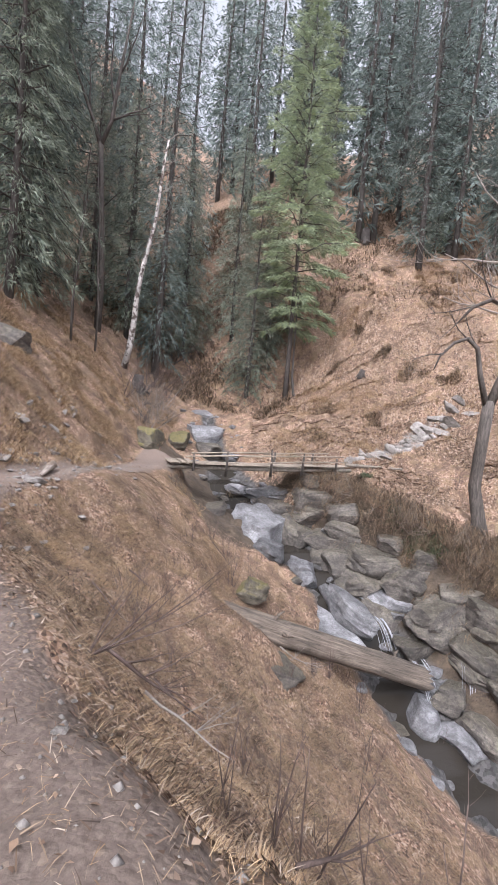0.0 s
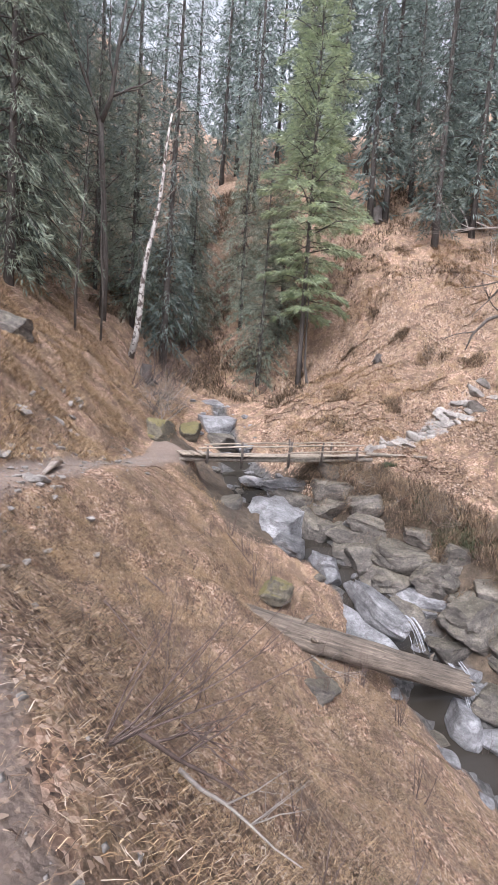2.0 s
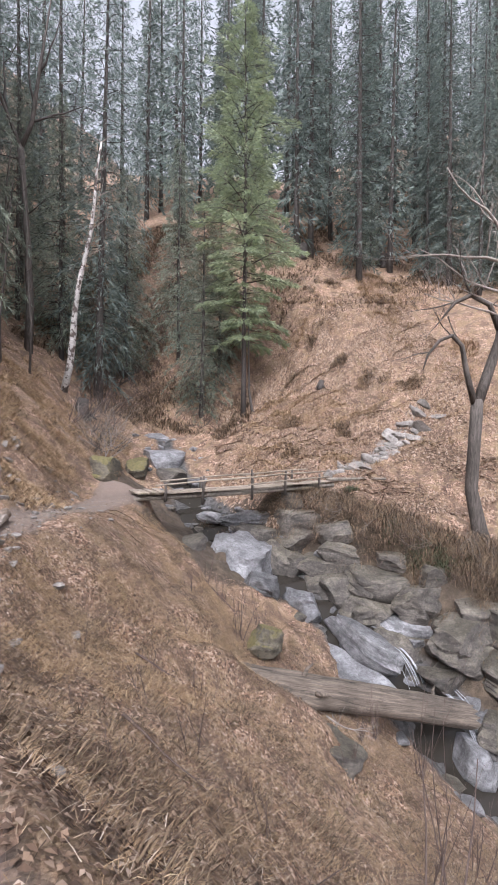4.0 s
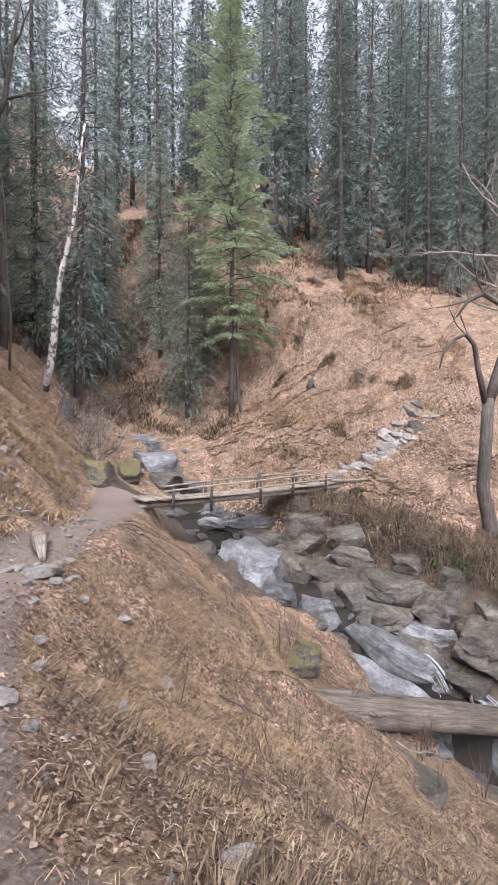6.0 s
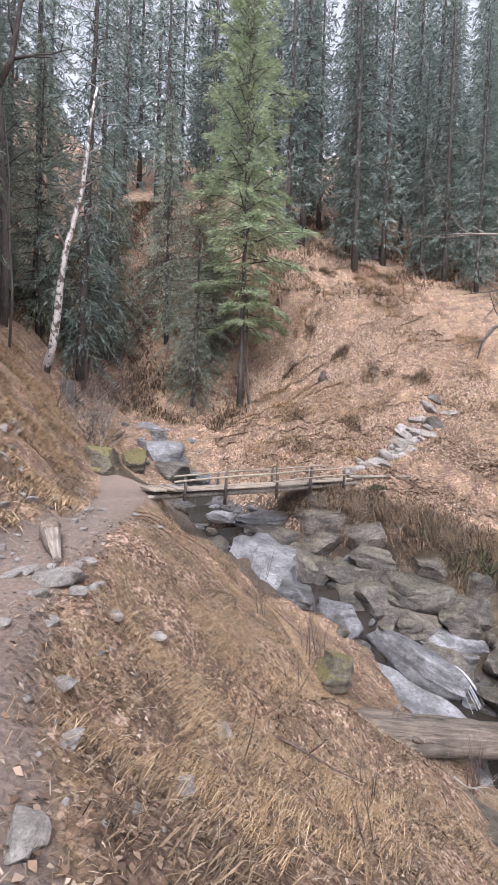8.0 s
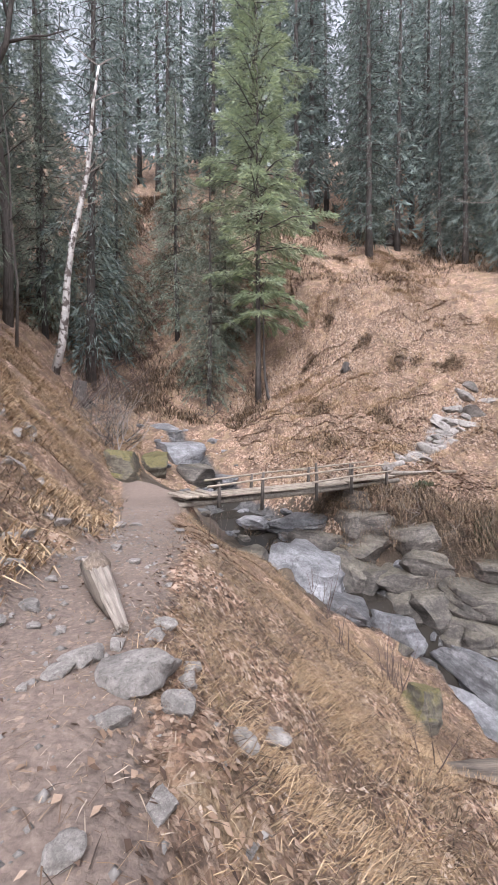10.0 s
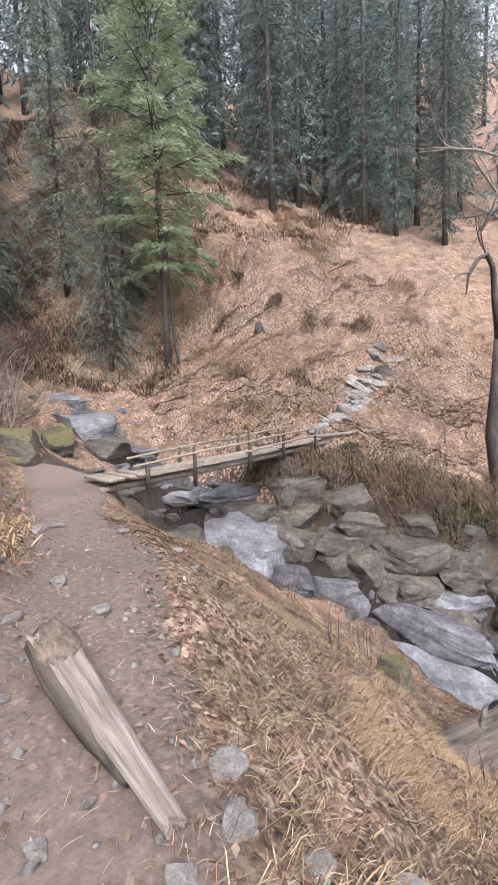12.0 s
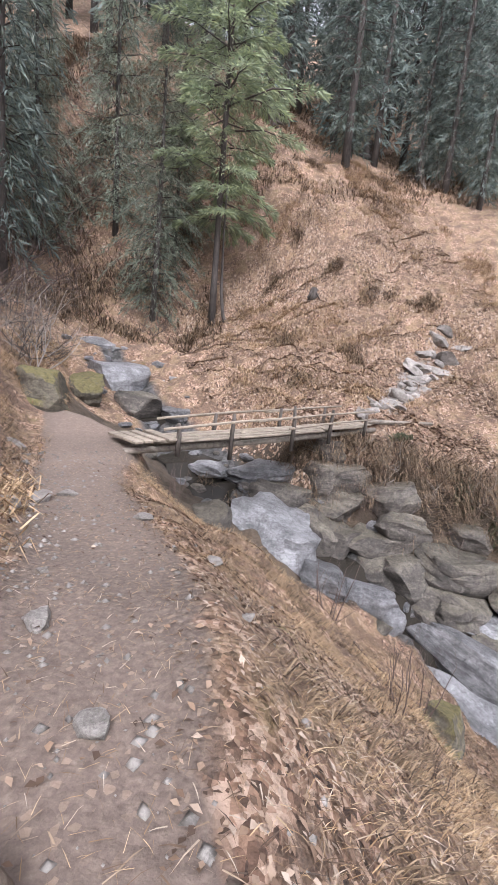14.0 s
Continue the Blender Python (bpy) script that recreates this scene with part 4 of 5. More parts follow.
def build_birch():
    a, b = Vector((-9.6, 31.3, float(ground(-9.6, 31.3)) - 0.2)), Vector((-7.0, 29.6, 18.8))
    t = empty("birch_tree", a, "dead leaning birch with peeling white bark", "tree")
    pts = [a.lerp(b, k / 9) + Vector((0.12 * math.sin(k * 1.3), 0, 0)) for k in range(10)]
    limb(t, pts, [0.24 - 0.021 * k for k in range(10)], 9, 4, BARK_BIRCH, "trunk")
    rng = random.Random(9)
    crown_of_twigs(t, [(pts[k], (rng.uniform(-1, 1), rng.uniform(-0.5, 0.5), 0.3), rng.uniform(1.0, 2.0), 0.035) for k in (4, 5, 6, 6, 7, 7, 8, 8, 9, 9)], 3, TWIG_PALE, 1, "branch", (1, 3))


build_birch()
for x, y, h, dx in ((-11.0, 25.6, 9, 0.5), (-10.4, 27.8, 11, -0.5), (-12.9, 30, 13, 0.7)):
    z = float(ground(x, y))
    t = empty("dead_tree", (x, y, z), "slim bare grey trunk of a dead young tree", "tree", "slim dead trunks")
    limb(t, [(x, y, z - 0.3), (x - 0.12 * dx, y, z + h * 0.25), (x + dx * 0.35, y, z + h * 0.5), (x + dx * 0.5, y + 0.1, z + h * 0.75), (x + dx, y, z + h)], [0.075, 0.062, 0.055, 0.04, 0.015], 6, int(h), BARK_GREY, "trunk")
    rng = random.Random(int(10 * h))
    crown_of_twigs(t, [((x + dx * k, y, z + h * k), (rng.uniform(-1, 1), rng.uniform(-1, 1), 0.2), 1.3, 0.025) for k in (0.4, 0.5, 0.6, 0.7, 0.8, 0.85, 0.9)], int(h), BARK_GREY, 1, "branch", (1, 2))


def stump(x, y, r, h, label):
    z = float(ground(x, y))
    t = empty("tree_stump", (x, y, z), label, "stump", "tree stumps")
    part_of(t, "trunk", tube([(0, 0, -0.3), (0, 0, 0.05), (0.03, 0, h * 0.6), (0.08, 0.02, h)], [r * 1.5, r * 1.15, r, r * 0.9], 11, True, random.Random(int(x * 9)), 0.25), BARK)
    for k in range(4):
        a = k * 1.57 + 0.4
        c, s = math.cos(a), math.sin(a)
        part_of(t, "root", tube([(c * r * 0.7, s * r * 0.7, 0.25), (c * r * 1.6, s * r * 1.6, 0.02), (c * r * 2.4, s * r * 2.4, -0.2)], [r * 0.35, r * 0.25, r * 0.1], 5), BARK)


stump(-8.3, 30.6, 0.38, 1.1, "broken dark tree stump above the stream bank")
stump(19.4, 46.6, 0.45, 1.3, "old reddish tree stump on the upper slope")
stump(10.9, 49.0, 0.5, 1.6, "old broken tree stump on the upper slope")
stump(8.2, 33.8, 0.22, 0.45, "small dark tree stump on the leaf-covered slope")


# ---- shrubs and saplings ----
def shrub_mesh(seed, h, stems, depth, spread):
    rng, heap = random.Random(seed), Heap()
    for _ in range(stems):
        a = rng.uniform(0, 6.28)
        d = Vector((math.cos(a) * spread, math.sin(a) * spread, 1))
        branching(heap, (0.1 * math.cos(a), 0.1 * math.sin(a), -0.1), d, h * rng.uniform(0.6, 1.1), 0.008 * h + 0.005, depth, rng, 4, 0.7, 0.05, (2, 3), 0.34, 0.68)
    return heap


def shrub(name, at, seed, h, stems, depth, spread, mat, label, group):
    heap = shrub_mesh(seed, h, stems, depth, spread)
    ob = mesh_object(name, heap.v, heap.f, mat)
    ob.matrix_world = pose(*at)
    return tagged(ob, label, "shrub", group)


THICKETS = [shrub("bare_shrub", stand(-6.5, 30.5), 1, 2.7, 7, 3, 1.2, TWIG_PALE, "dense leafless grey-brown shrub on the stream bank", "bare shrubs"),
            shrub("bare_shrub", stand(-6.0, 27.6), 2, 2.1, 7, 3, 1.4, BARK_GREY, "dense leafless grey-brown shrub on the stream bank", "bare shrubs"),
            shrub("bare_shrub", stand(-4.8, 38.2), 3, 3.0, 6, 3, 1.0, TWIG, "leafless brown shrub in the gully", "bare shrubs")]
rng = random.Random(21)
for k in range(66):
    if k < 16:
        x, y = rng.uniform(-8.4, -6.0), rng.uniform(25.5, 34)
    elif k < 56:
        y = rng.uniform(36, 54)
        sx, sz = table(STREAM, y)
        x = sx + rng.uniform(-3, 9)
    else:
        x, y = rng.uniform(14, 30), rng.uniform(40, 50)
    s = rng.uniform(0.6, 1.25) * (1.5 if 34 <= k < 56 else 1)
    m = copy_thing(THICKETS[rng.randrange(3)], pose(*stand(x, y), rng.uniform(-8, 8), rng.uniform(-8, 8), rng.uniform(0, 360)))
    m.scale = (s, s, s)


def sapling(x, y, h, seed, stems=2, label="thin reddish leafless sapling on the grassy bank", lean=0.35, mat=None):
    rng, heap = random.Random(seed), Heap()
    for _ in range(stems):
        d = Vector((rng.uniform(-lean, lean), rng.uniform(-lean, lean), 1))
        branching(heap, (rng.uniform(-0.08, 0.08), rng.uniform(-0.08, 0.08), -0.1), d, h * rng.uniform(0.7, 1.0), 0.006 + 0.004 * h, 2, rng, 5, 0.5, 0.2, (2, 4), 0.1, 0.42)
    ob = mesh_object("sapling", heap.v, heap.f, mat or TWIG)
    ob.matrix_world = pose(*stand(x, y))
    return tagged(ob, label, "sapling", "bare saplings")


for k, (x, y, h, n) in enumerate(((-0.1, 3.0, 1.0, 3), (0.3, 3.0, 1.4, 2), (0.6, 3.2, 1.9, 2), (1.2, 2.9, 1.5, 2), (0.9, 3.9, 0.9, 3), (-0.5, 4.3, 0.7, 3), (0.1, 5.0, 0.9, 3), (-1.0, 6.3, 0.8, 3), (-1.7, 7.6, 1.1, 2),
                                  (-2.2, 8.2, 0.9, 2), (-3.2, 8.9, 0.9, 1), (-1.6, 9.4, 0.8, 3), (-1.9, 11.0, 0.7, 3), (-1.7, 13.4, 0.9, 4), (-1.2, 15.4, 1.5, 5), (-0.6, 16.6, 1.5, 4), (-0.3, 14.2, 1.6, 5), (0.5, 15.2, 1.4, 4),
                                  (2.2, 12.1, 1.2, 6), (2.8, 12.6, 1.3, 5), (3.6, 11.8, 1.4, 5), (1.3, 10.4, 1.0, 4), (3.0, 9.2, 1.3, 4), (-3.2, 18.6, 1.0, 4), (-2.8, 19.6, 1.2, 5), (10.3, 20.9, 1.2, 4), (9.3, 21.6, 0.9, 3), (6.5, 13.0, 1.2, 4), (1.2, 2.0, 1.6, 4), (1.6, 2.6, 1.7, 3), (0.55, 1.75, 0.8, 3), (-2.3, 5.6, 0.5, 4), (-2.9, 7.2, 0.5, 4), (-2.5, 12.2, 0.5, 5), (-3.0, 9.9, 0.4, 4))):
    sapling(x, y + (0.8 if y < 7 else 0.3), h, 40 + k, n)


def fallen_branch(x, y, turn, length, seed, mat=TWIG, label="thin dead branch lying on the dry grass"):
    rng, heap = random.Random(seed), Heap()
    branching(heap, (0, 0, 0.06), (1, 0, 0.12), length, 0.012 + 0.006 * length, 2, rng, 5, 0.45, 0.06, (3, 5), 0.16, 0.5)
    ob = mesh_object("branch", heap.v, heap.f, mat)
    a = radians(turn)
    dz = float(ground(x + length * math.cos(a), y + length * math.sin(a)) - ground(x, y))
    ob.matrix_world = pose(x, y, float(ground(x, y)) + 0.02, 0, -math.degrees(math.atan2(dz, length)), turn)
    return tagged(ob, label, "branch", "fallen branches")


for k, (x, y, turn, L) in enumerate(((-1.3, 3.2, 20, 1.2), (-1.0, 3.6, -15, 1.0), (0.3, 2.2, 40, 1.4), (0.9, 1.7, 70, 1.5), (-1.2, 5.2, -35, 0.9), (1.1, 11.2, 20, 1.6), (1.5, 11.6, 60, 1.3), (-2.4, 6.7, -20, 0.8), (-2.6, 9.6, -30, 0.9),
                                     (5.0, 20.9, 170, 1.6), (6.0, 21.3, 200, 1.5), (7.2, 20.4, 190, 1.7), (-1.3, 14.6, -40, 1.2))):
    fallen_branch(x, y + (1.1 if y < 6 else 0.4), turn, L, 70 + k, TWIG_PALE if k in (1, 5, 6, 9, 10, 11) else TWIG)


def sprawling_shrub():
    x, y = -1.3, 4.0
    t = empty("bare_shrub", stand(x, y), "sprawling leafless shrub with reddish twigs on the near bank", "shrub")
    z = float(ground(x, y))
    crown_of_twigs(t, [((x, y, z - 0.05), d, L, 0.0075) for d, L in (((1, 0.6, 0.25), 1.5), ((1, 0.2, 0.15), 1.3), ((0.8, 0.9, 0.5), 1.1), ((0.5, 0.9, 0.8), 0.9), ((1, 0.4, 0.5), 1.2), ((0.2, 0.8, 0.9), 0.7))], 12, TWIG, 3, "stem", (2, 4), 0.45, 0.16, 0.12)


sprawling_shrub()


# ---- more stones ----
STONES = []
for k in range(5):
    STONES.append(part("stone", boulder(100 + k, (1, 0.8, 0.5), 0.7, 8, 0.1, 2), ROCK if k < 2 else ROCK_PALE if k < 4 else ROCK_BROWN, smooth_faces=True))
    STONES[-1].matrix_world = Matrix.Translation(stand(5.8 + 0.5 * k, 12.6 - 0.4 * k)) @ Matrix.Scale(0.3, 4)
    tagged(STONES[-1], "grey schist stone lying in the stream bed", "stone", "stones in the stream bed")
rng = random.Random(31)
for k in range(128):
    y = rng.uniform(9.5, 33) if k < 104 else rng.uniform(20, 26)
    sx, sz = table(STREAM, y)
    x = float(sx) + rng.choice((-1, 1)) * rng.uniform(0.3, 1.9)
    s = rng.uniform(0.12, 0.42) * (1.35 if rng.random() < 0.2 else 1)
    m = copy_thing(STONES[rng.randrange(5)], pose(x, y, float(ground(x, y)) + 0.1 * s, rng.uniform(-15, 15), rng.uniform(-15, 15), rng.uniform(0, 360)))
    m.scale = (s, s, s * rng.uniform(0.8, 1.3))

PATH_STONES = []
for k in range(4):
    ob = part("stone", boulder(200 + k, (1, 0.75, 0.5), 0.7, 7, 0.2, 3), ROCK_DRY)
    ob.matrix_world = Matrix.Translation(stand(-4.1, 7.4 + 0.2 * k)) @ Matrix.Scale(0.1, 4)
    PATH_STONES.append(tagged(ob, "pale angular stone half sunk in the path", "stone", "stones on the path"))
KNOWN = ((-4.74, 9.93, 0.27), (-5.06, 10.12, 0.15), (-5.17, 9.97, 0.1), (-4.89, 10.25, 0.08), (-5.56, 10.95, 0.11), (-5.7, 10.66, 0.1), (-5.46, 10.64, 0.06), (-5.28, 10.58, 0.06), (-4.67, 10.36, 0.09), (-5.11, 13.05, 0.13), (-4.86, 12.23, 0.1),
         (-5.42, 12.4, 0.1), (-5.56, 11.62, 0.08), (-4.4, 7.38, 0.13), (-3.86, 10.35, 0.14), (-3.32, 9.3, 0.13), (-3.75, 8.36, 0.12), (-0.95, 2.75, 0.06), (-5.3, 16.4, 0.2), (-5.0, 16.7, 0.15), (-4.2, 15.4, 0.14), (-5.6, 15.6, 0.22), (-5.75, 14.9, 0.18),
         (-6.0, 10.9, 0.25), (-6.1, 10.2, 0.2), (-6.3, 11.6, 0.2), (-6.0, 12.2, 0.2), (-5.75, 13.0, 0.16), (-6.9, 13.2, 0.3), (-7.2, 13.6, 0.24), (-4.55, 9.65, 0.12), (-4.45, 10.2, 0.1), (-4.6, 10.6, 0.11), (-5.6, 9.4, 0.1), (-4.85, 9.55, 0.1),
         (-4.65, 9.1, 0.09), (-4.95, 8.9, 0.08), (-5.85, 9.6, 0.18), (-5.9, 8.9, 0.16), (-5.6, 8.1, 0.13), (-5.5, 7.3, 0.12), (-4.5, 8.6, 0.1), (-4.35, 8.0, 0.09), (-4.25, 9.6, 0.11), (-3.5, 7.3, 0.09), (-2.5, 5.6, 0.07), (-2.9, 5.5, 0.07))
for k, (x, y, s) in enumerate(KNOWN):
    m = copy_thing(PATH_STONES[k % 4], pose(x, y, float(ground(x, y)) + 0.12 * s, rng.uniform(-8, 8), rng.uniform(-8, 8), rng.uniform(0, 360)))
    m.scale = (s, s, s)
for k in range(115):
    y = rng.uniform(2, 19)
    px, pz = table(PATHWAY, y)
    x = float(px) + (rng.uniform(-1.8, -0.4) if rng.random() < 0.6 else rng.uniform(-0.6, 1.3))
    s = rng.uniform(0.02, 0.06) if rng.random() < 0.8 else rng.uniform(0.06, 0.14)
    m = copy_thing(PATH_STONES[k % 4], pose(x, y, float(ground(x, y)) + 0.1 * s, rng.uniform(-12, 12), rng.uniform(-12, 12), rng.uniform(0, 360)))
    m.scale = (s, s, s)

for k in range(26):
    y = rng.uniform(9.5, 20)
    px, pz = table(PATHWAY, y)
    x = float(px) - 0.9 - 2.6 * rng.random() ** 1.5
    s = rng.uniform(0.1, 0.3)
    m = copy_thing(PATH_STONES[k % 4], pose(x, y, float(ground(x, y)) + 0.05 * s, rng.uniform(-20, 20), rng.uniform(10, 40), rng.uniform(0, 360)))
    m.scale = (s, s, s)
place_boulder("boulder", (-10.1, 18.2, float(ground(-10.1, 18.2)) + 0.1), (0.9, 0.9, 1.0), (0, 15, 30), 61, ROCK_BROWN, "mossy dark boulder jutting from the grassy hillside", "boulders on the banks")
place_boulder("boulder", (-5.9, 24.9, -0.85), (1.25, 1.9, 1.25), (0, 12, 20), 62, ROCK_MOSS, "dark undercut boulder with moss beside the stream", "boulders on the banks")
place_boulder("boulder", (-4.6, 27.2, -0.75), (0.95, 1.1, 0.85), (0, -10, 40), 63, ROCK_MOSS, "mossy boulder on the stream's edge", "boulders on the banks")
place_boulder("boulder", (3.3, 22.9, -2.0), (1.0, 0.7, 0.6), (0, 8, 10), 64, ROCK_BROWN, "earth-stained boulder under the end of the bridge", "boulders on the banks")
for at, size, turn, seed, mat, label in (((1.2, 23.7, -3.0), (1.5, 1.1, 0.55), (4, -6, 10), 71, ROCK, "banded grey ledge under the bridge"), ((-0.6, 24.2, -2.9), (0.9, 0.7, 0.35), (0, 5, -20), 72, ROCK_PALE, "small flat stone slab under the bridge"),
                                         ((3.3, 22.0, -3.6), (1.7, 1.1, 0.8), (-6, 6, -12), 73, ROCK_BROWN, "dark wet ledge under the overhanging bank"), ((-1.6, 21.2, -3.6), (0.8, 0.9, 0.7), (0, -12, 15), 74, ROCK_BROWN, "brown block leaning on the near bank"),
                                         ((1.25, 19.3, -4.85), (0.9, 1.3, 0.7), (-10, 14, 0), 75, ROCK, "grey boulder under the near bank"), ((0.35, 14.6, -4.6), (0.7, 0.5, 0.5), (0, 20, 30), 76, ROCK_MOSS, "mossy rock on the edge of the near bank"),
                                         ((1.0, 11.0, -5.1), (0.8, 0.55, 0.4), (0, 22, 10), 77, ROCK_BROWN, "brown rock jutting from the bank below the trunk"), ((7.3, 13.4, -8.4), (1.1, 0.8, 0.7), (0, 12, -30), 78, ROCK_PALE, "water-worn boulder in the lower stream"),
                                         ((8.3, 14.6, -7.0), (1.3, 0.8, 0.5), (4, 10, -35), 79, ROCK_BROWN, "flat brown slab at the far bank"), ((7.0, 15.0, -7.6), (1.4, 0.9, 0.5), (0, 8, -40), 80, ROCK, "dark wet slab under a small fall"),
                                         ((5.2, 12.6, -8.6), (0.6, 0.5, 0.4), (0, 0, 0), 81, ROCK, "grey stone in the lower stream"), ((8.0, 18.1, -5.0), (1.2, 0.8, 0.5), (4, 8, -20), 82, ROCK_BROWN, "brown layered block in the far bank"),
                                         ((-1.2, 27.3, -1.6), (0.7, 0.8, 0.5), (0, 0, 40), 83, ROCK, "dark stone in the upper stream"), ((-1.4, 30.9, -0.6), (0.7, 0.6, 0.5), (0, 0, 10), 84, ROCK, "grey stone in the upper stream"), ((-4.0, 33.6, 0.9), (1.2, 0.9, 0.6), (8, 0, 20), 85, ROCK_PALE, "pale slab in the upper stream")):
    rock(at, size, turn, seed, mat, label)
for k in range(32):
    y = 13.2 + 9.8 * ((k * 0.618) % 1.0)
    sx, sz = table(STREAM, y)
    fx, fz = table(FAR_EDGE, y)
    x = float(sx) + 1.0 + (float(fx) - float(sx) - 1.0) * (0.08, 0.34, 0.58)[k % 3]
    q = rng.uniform(0.75, 1.35)
    rock((x, y, float(ground(x, y)) - 0.12 * q), (q * 1.05, q * 0.85, q * rng.uniform(0.6, 1.0)), (rng.uniform(-22, 14), rng.uniform(-14, 22), -25 + rng.uniform(-50, 50)), 300 + k, ROCK_BROWN, "dark layered rock set in the dark far bank")
# the pale outcrop that crosses the open slope
for k in range(30):
    t = (k // 2) / 14
    x, y = 6.3 + 6.8 * t + 0.55 * math.sin(5 * k), 24.5 + 3.3 * t + 0.55 * math.sin(3.1 * k)
    q = 0.5 + 0.35 * ((k * 0.618) % 1.0)
    place_boulder("outcrop_rock", (x, y, float(ground(x, y)) - 0.16), (q * 1.15, q * 0.8, 0.36 * q + 0.06), (22 * math.sin(k), -16 + 14 * math.sin(2.3 * k), 25 + 47 * (k % 5)), 90 + k, ROCK_DRY, "pale layered rock showing through the slope", "outcrop rocks", category="rock", detail=3)
# a drift log wedged under the ledge, a pole on the bank
trunk_log("drift_log", (2.2, 22.5, -4.1), (4.4, 21.5, -4.35), 0.14, 0.1, WOOD_ROT, "dark driftwood log wedged under the ledge", 8)
trunk_log("pole", (5.2, 23.5, -1.0), (8.2, 23.2, -0.95), 0.09, 0.06, WOOD_GREY, "weathered pole lying on the bank beyond the bridge", 9, "pole")
trunk_log("drift_log", (-3.3, 16.1, -2.0), (-2.5, 15.2, -2.5), 0.13, 0.1, WOOD_ROT, "short mossy log at the edge of the path", 10)


# ---- falls ----
def fall(a, b, width, seed):
    rng = random.Random(seed)
    a, b = Vector(a), Vector(b)
    d = b - a
    side = Vector((-d.y, d.x, 0)).normalized()
    heap = Heap()
    for k in range(9):
        u = rng.uniform(-0.5, 0.5) * width
        w = rng.uniform(0.002, 0.007)
        vs, fs = [], []
        for j in range(9):
            t = j / 8
            p = a + Vector((d.x, d.y, 0)) * (t ** 0.7) + Vector((0, 0, d.z * t ** 1.6)) + side * (u * (1 + 0.35 * t))
            vs += [tuple(p - side * w * (0.7 + 0.6 * rng.random())), tuple(p + side * w * (0.7 + 0.6 * rng.random()) + Vector((0, 0, 0.02)))]
            if j:
                fs.append((2 * j - 2, 2 * j - 1, 2 * j + 1, 2 * j))
        heap.add(vs, fs)
    tagged(mesh_object("waterfall", heap.v, heap.f, FOAM), "thin white strands of falling water between boulders", "waterfall", "small falls", "structure")


for k, (a, b, w) in enumerate((((5.35, 16.9, -6.25), (5.75, 15.9, -7.05), 0.6), ((6.4, 15.6, -6.9), (6.9, 14.0, -8.25), 0.5), ((7.9, 14.7, -6.6), (7.8, 14.1, -7.6), 0.35), ((1.95, 21.6, -4.35), (2.05, 20.9, -5.0), 0.4),
                               ((3.0, 13.9, -6.7), (3.1, 13.2, -7.4), 0.3), ((-1.9, 28.6, -1.2), (-1.6, 27.7, -1.75), 0.5))):
    fall(a, b, w, k)


# ---- leaf litter, dry grass ----
def scatter(n, seed, x0, x1, y0, y1, keep):
    r = np.random.RandomState(seed)
    x, y = r.uniform(x0, x1, n), r.uniform(y0, y1, n)
    k = r.rand(n) < keep(x, y)
    return x[k], y[k], r


def leaves(name, n, seed, box, keep, size, label):
    x, y, r = scatter(n, seed, *box, keep)
    n = len(x)
    z = ground(x, y) + r.uniform(0.004, 0.03, n)
    a, s = r.uniform(0, 6.28, n), size * r.uniform(0.55, 1.25, n)
    tilt = r.normal(0, 0.3, (n, 2))
    p = np.stack([x, y, z], 1)
    e = 0.1
    gx, gy = (ground(x + e, y) - z) / e, (ground(x, y + e) - z) / e
    gx, gy = np.clip(gx, -1.5, 1.5) + tilt[:, 0], np.clip(gy, -1.5, 1.5) + tilt[:, 1]
    u = np.stack([np.cos(a), np.sin(a), gx * np.cos(a) + gy * np.sin(a)], 1)
    w = np.stack([-np.sin(a), np.cos(a), -gx * np.sin(a) + gy * np.cos(a)], 1)
    v = np.empty((n, 4, 3))
    v[:, 0] = p - u * s[:, None] * 0.5
    v[:, 1] = p + w * (s * 0.3)[:, None] + np.array([0, 0, 0.25]) * s[:, None]
    v[:, 2] = p + u * s[:, None] * 0.5 + np.array([0, 0, 0.12]) * s[:, None]
    v[:, 3] = p - w * (s * 0.3)[:, None] + np.array([0, 0, 0.2]) * s[:, None]
    ob = new(name, quads_mesh(name, v.reshape(-1, 3), np.arange(4 * n).reshape(n, 4), LEAVES))
    tagged(ob, label, "leaves", kind="stuff")


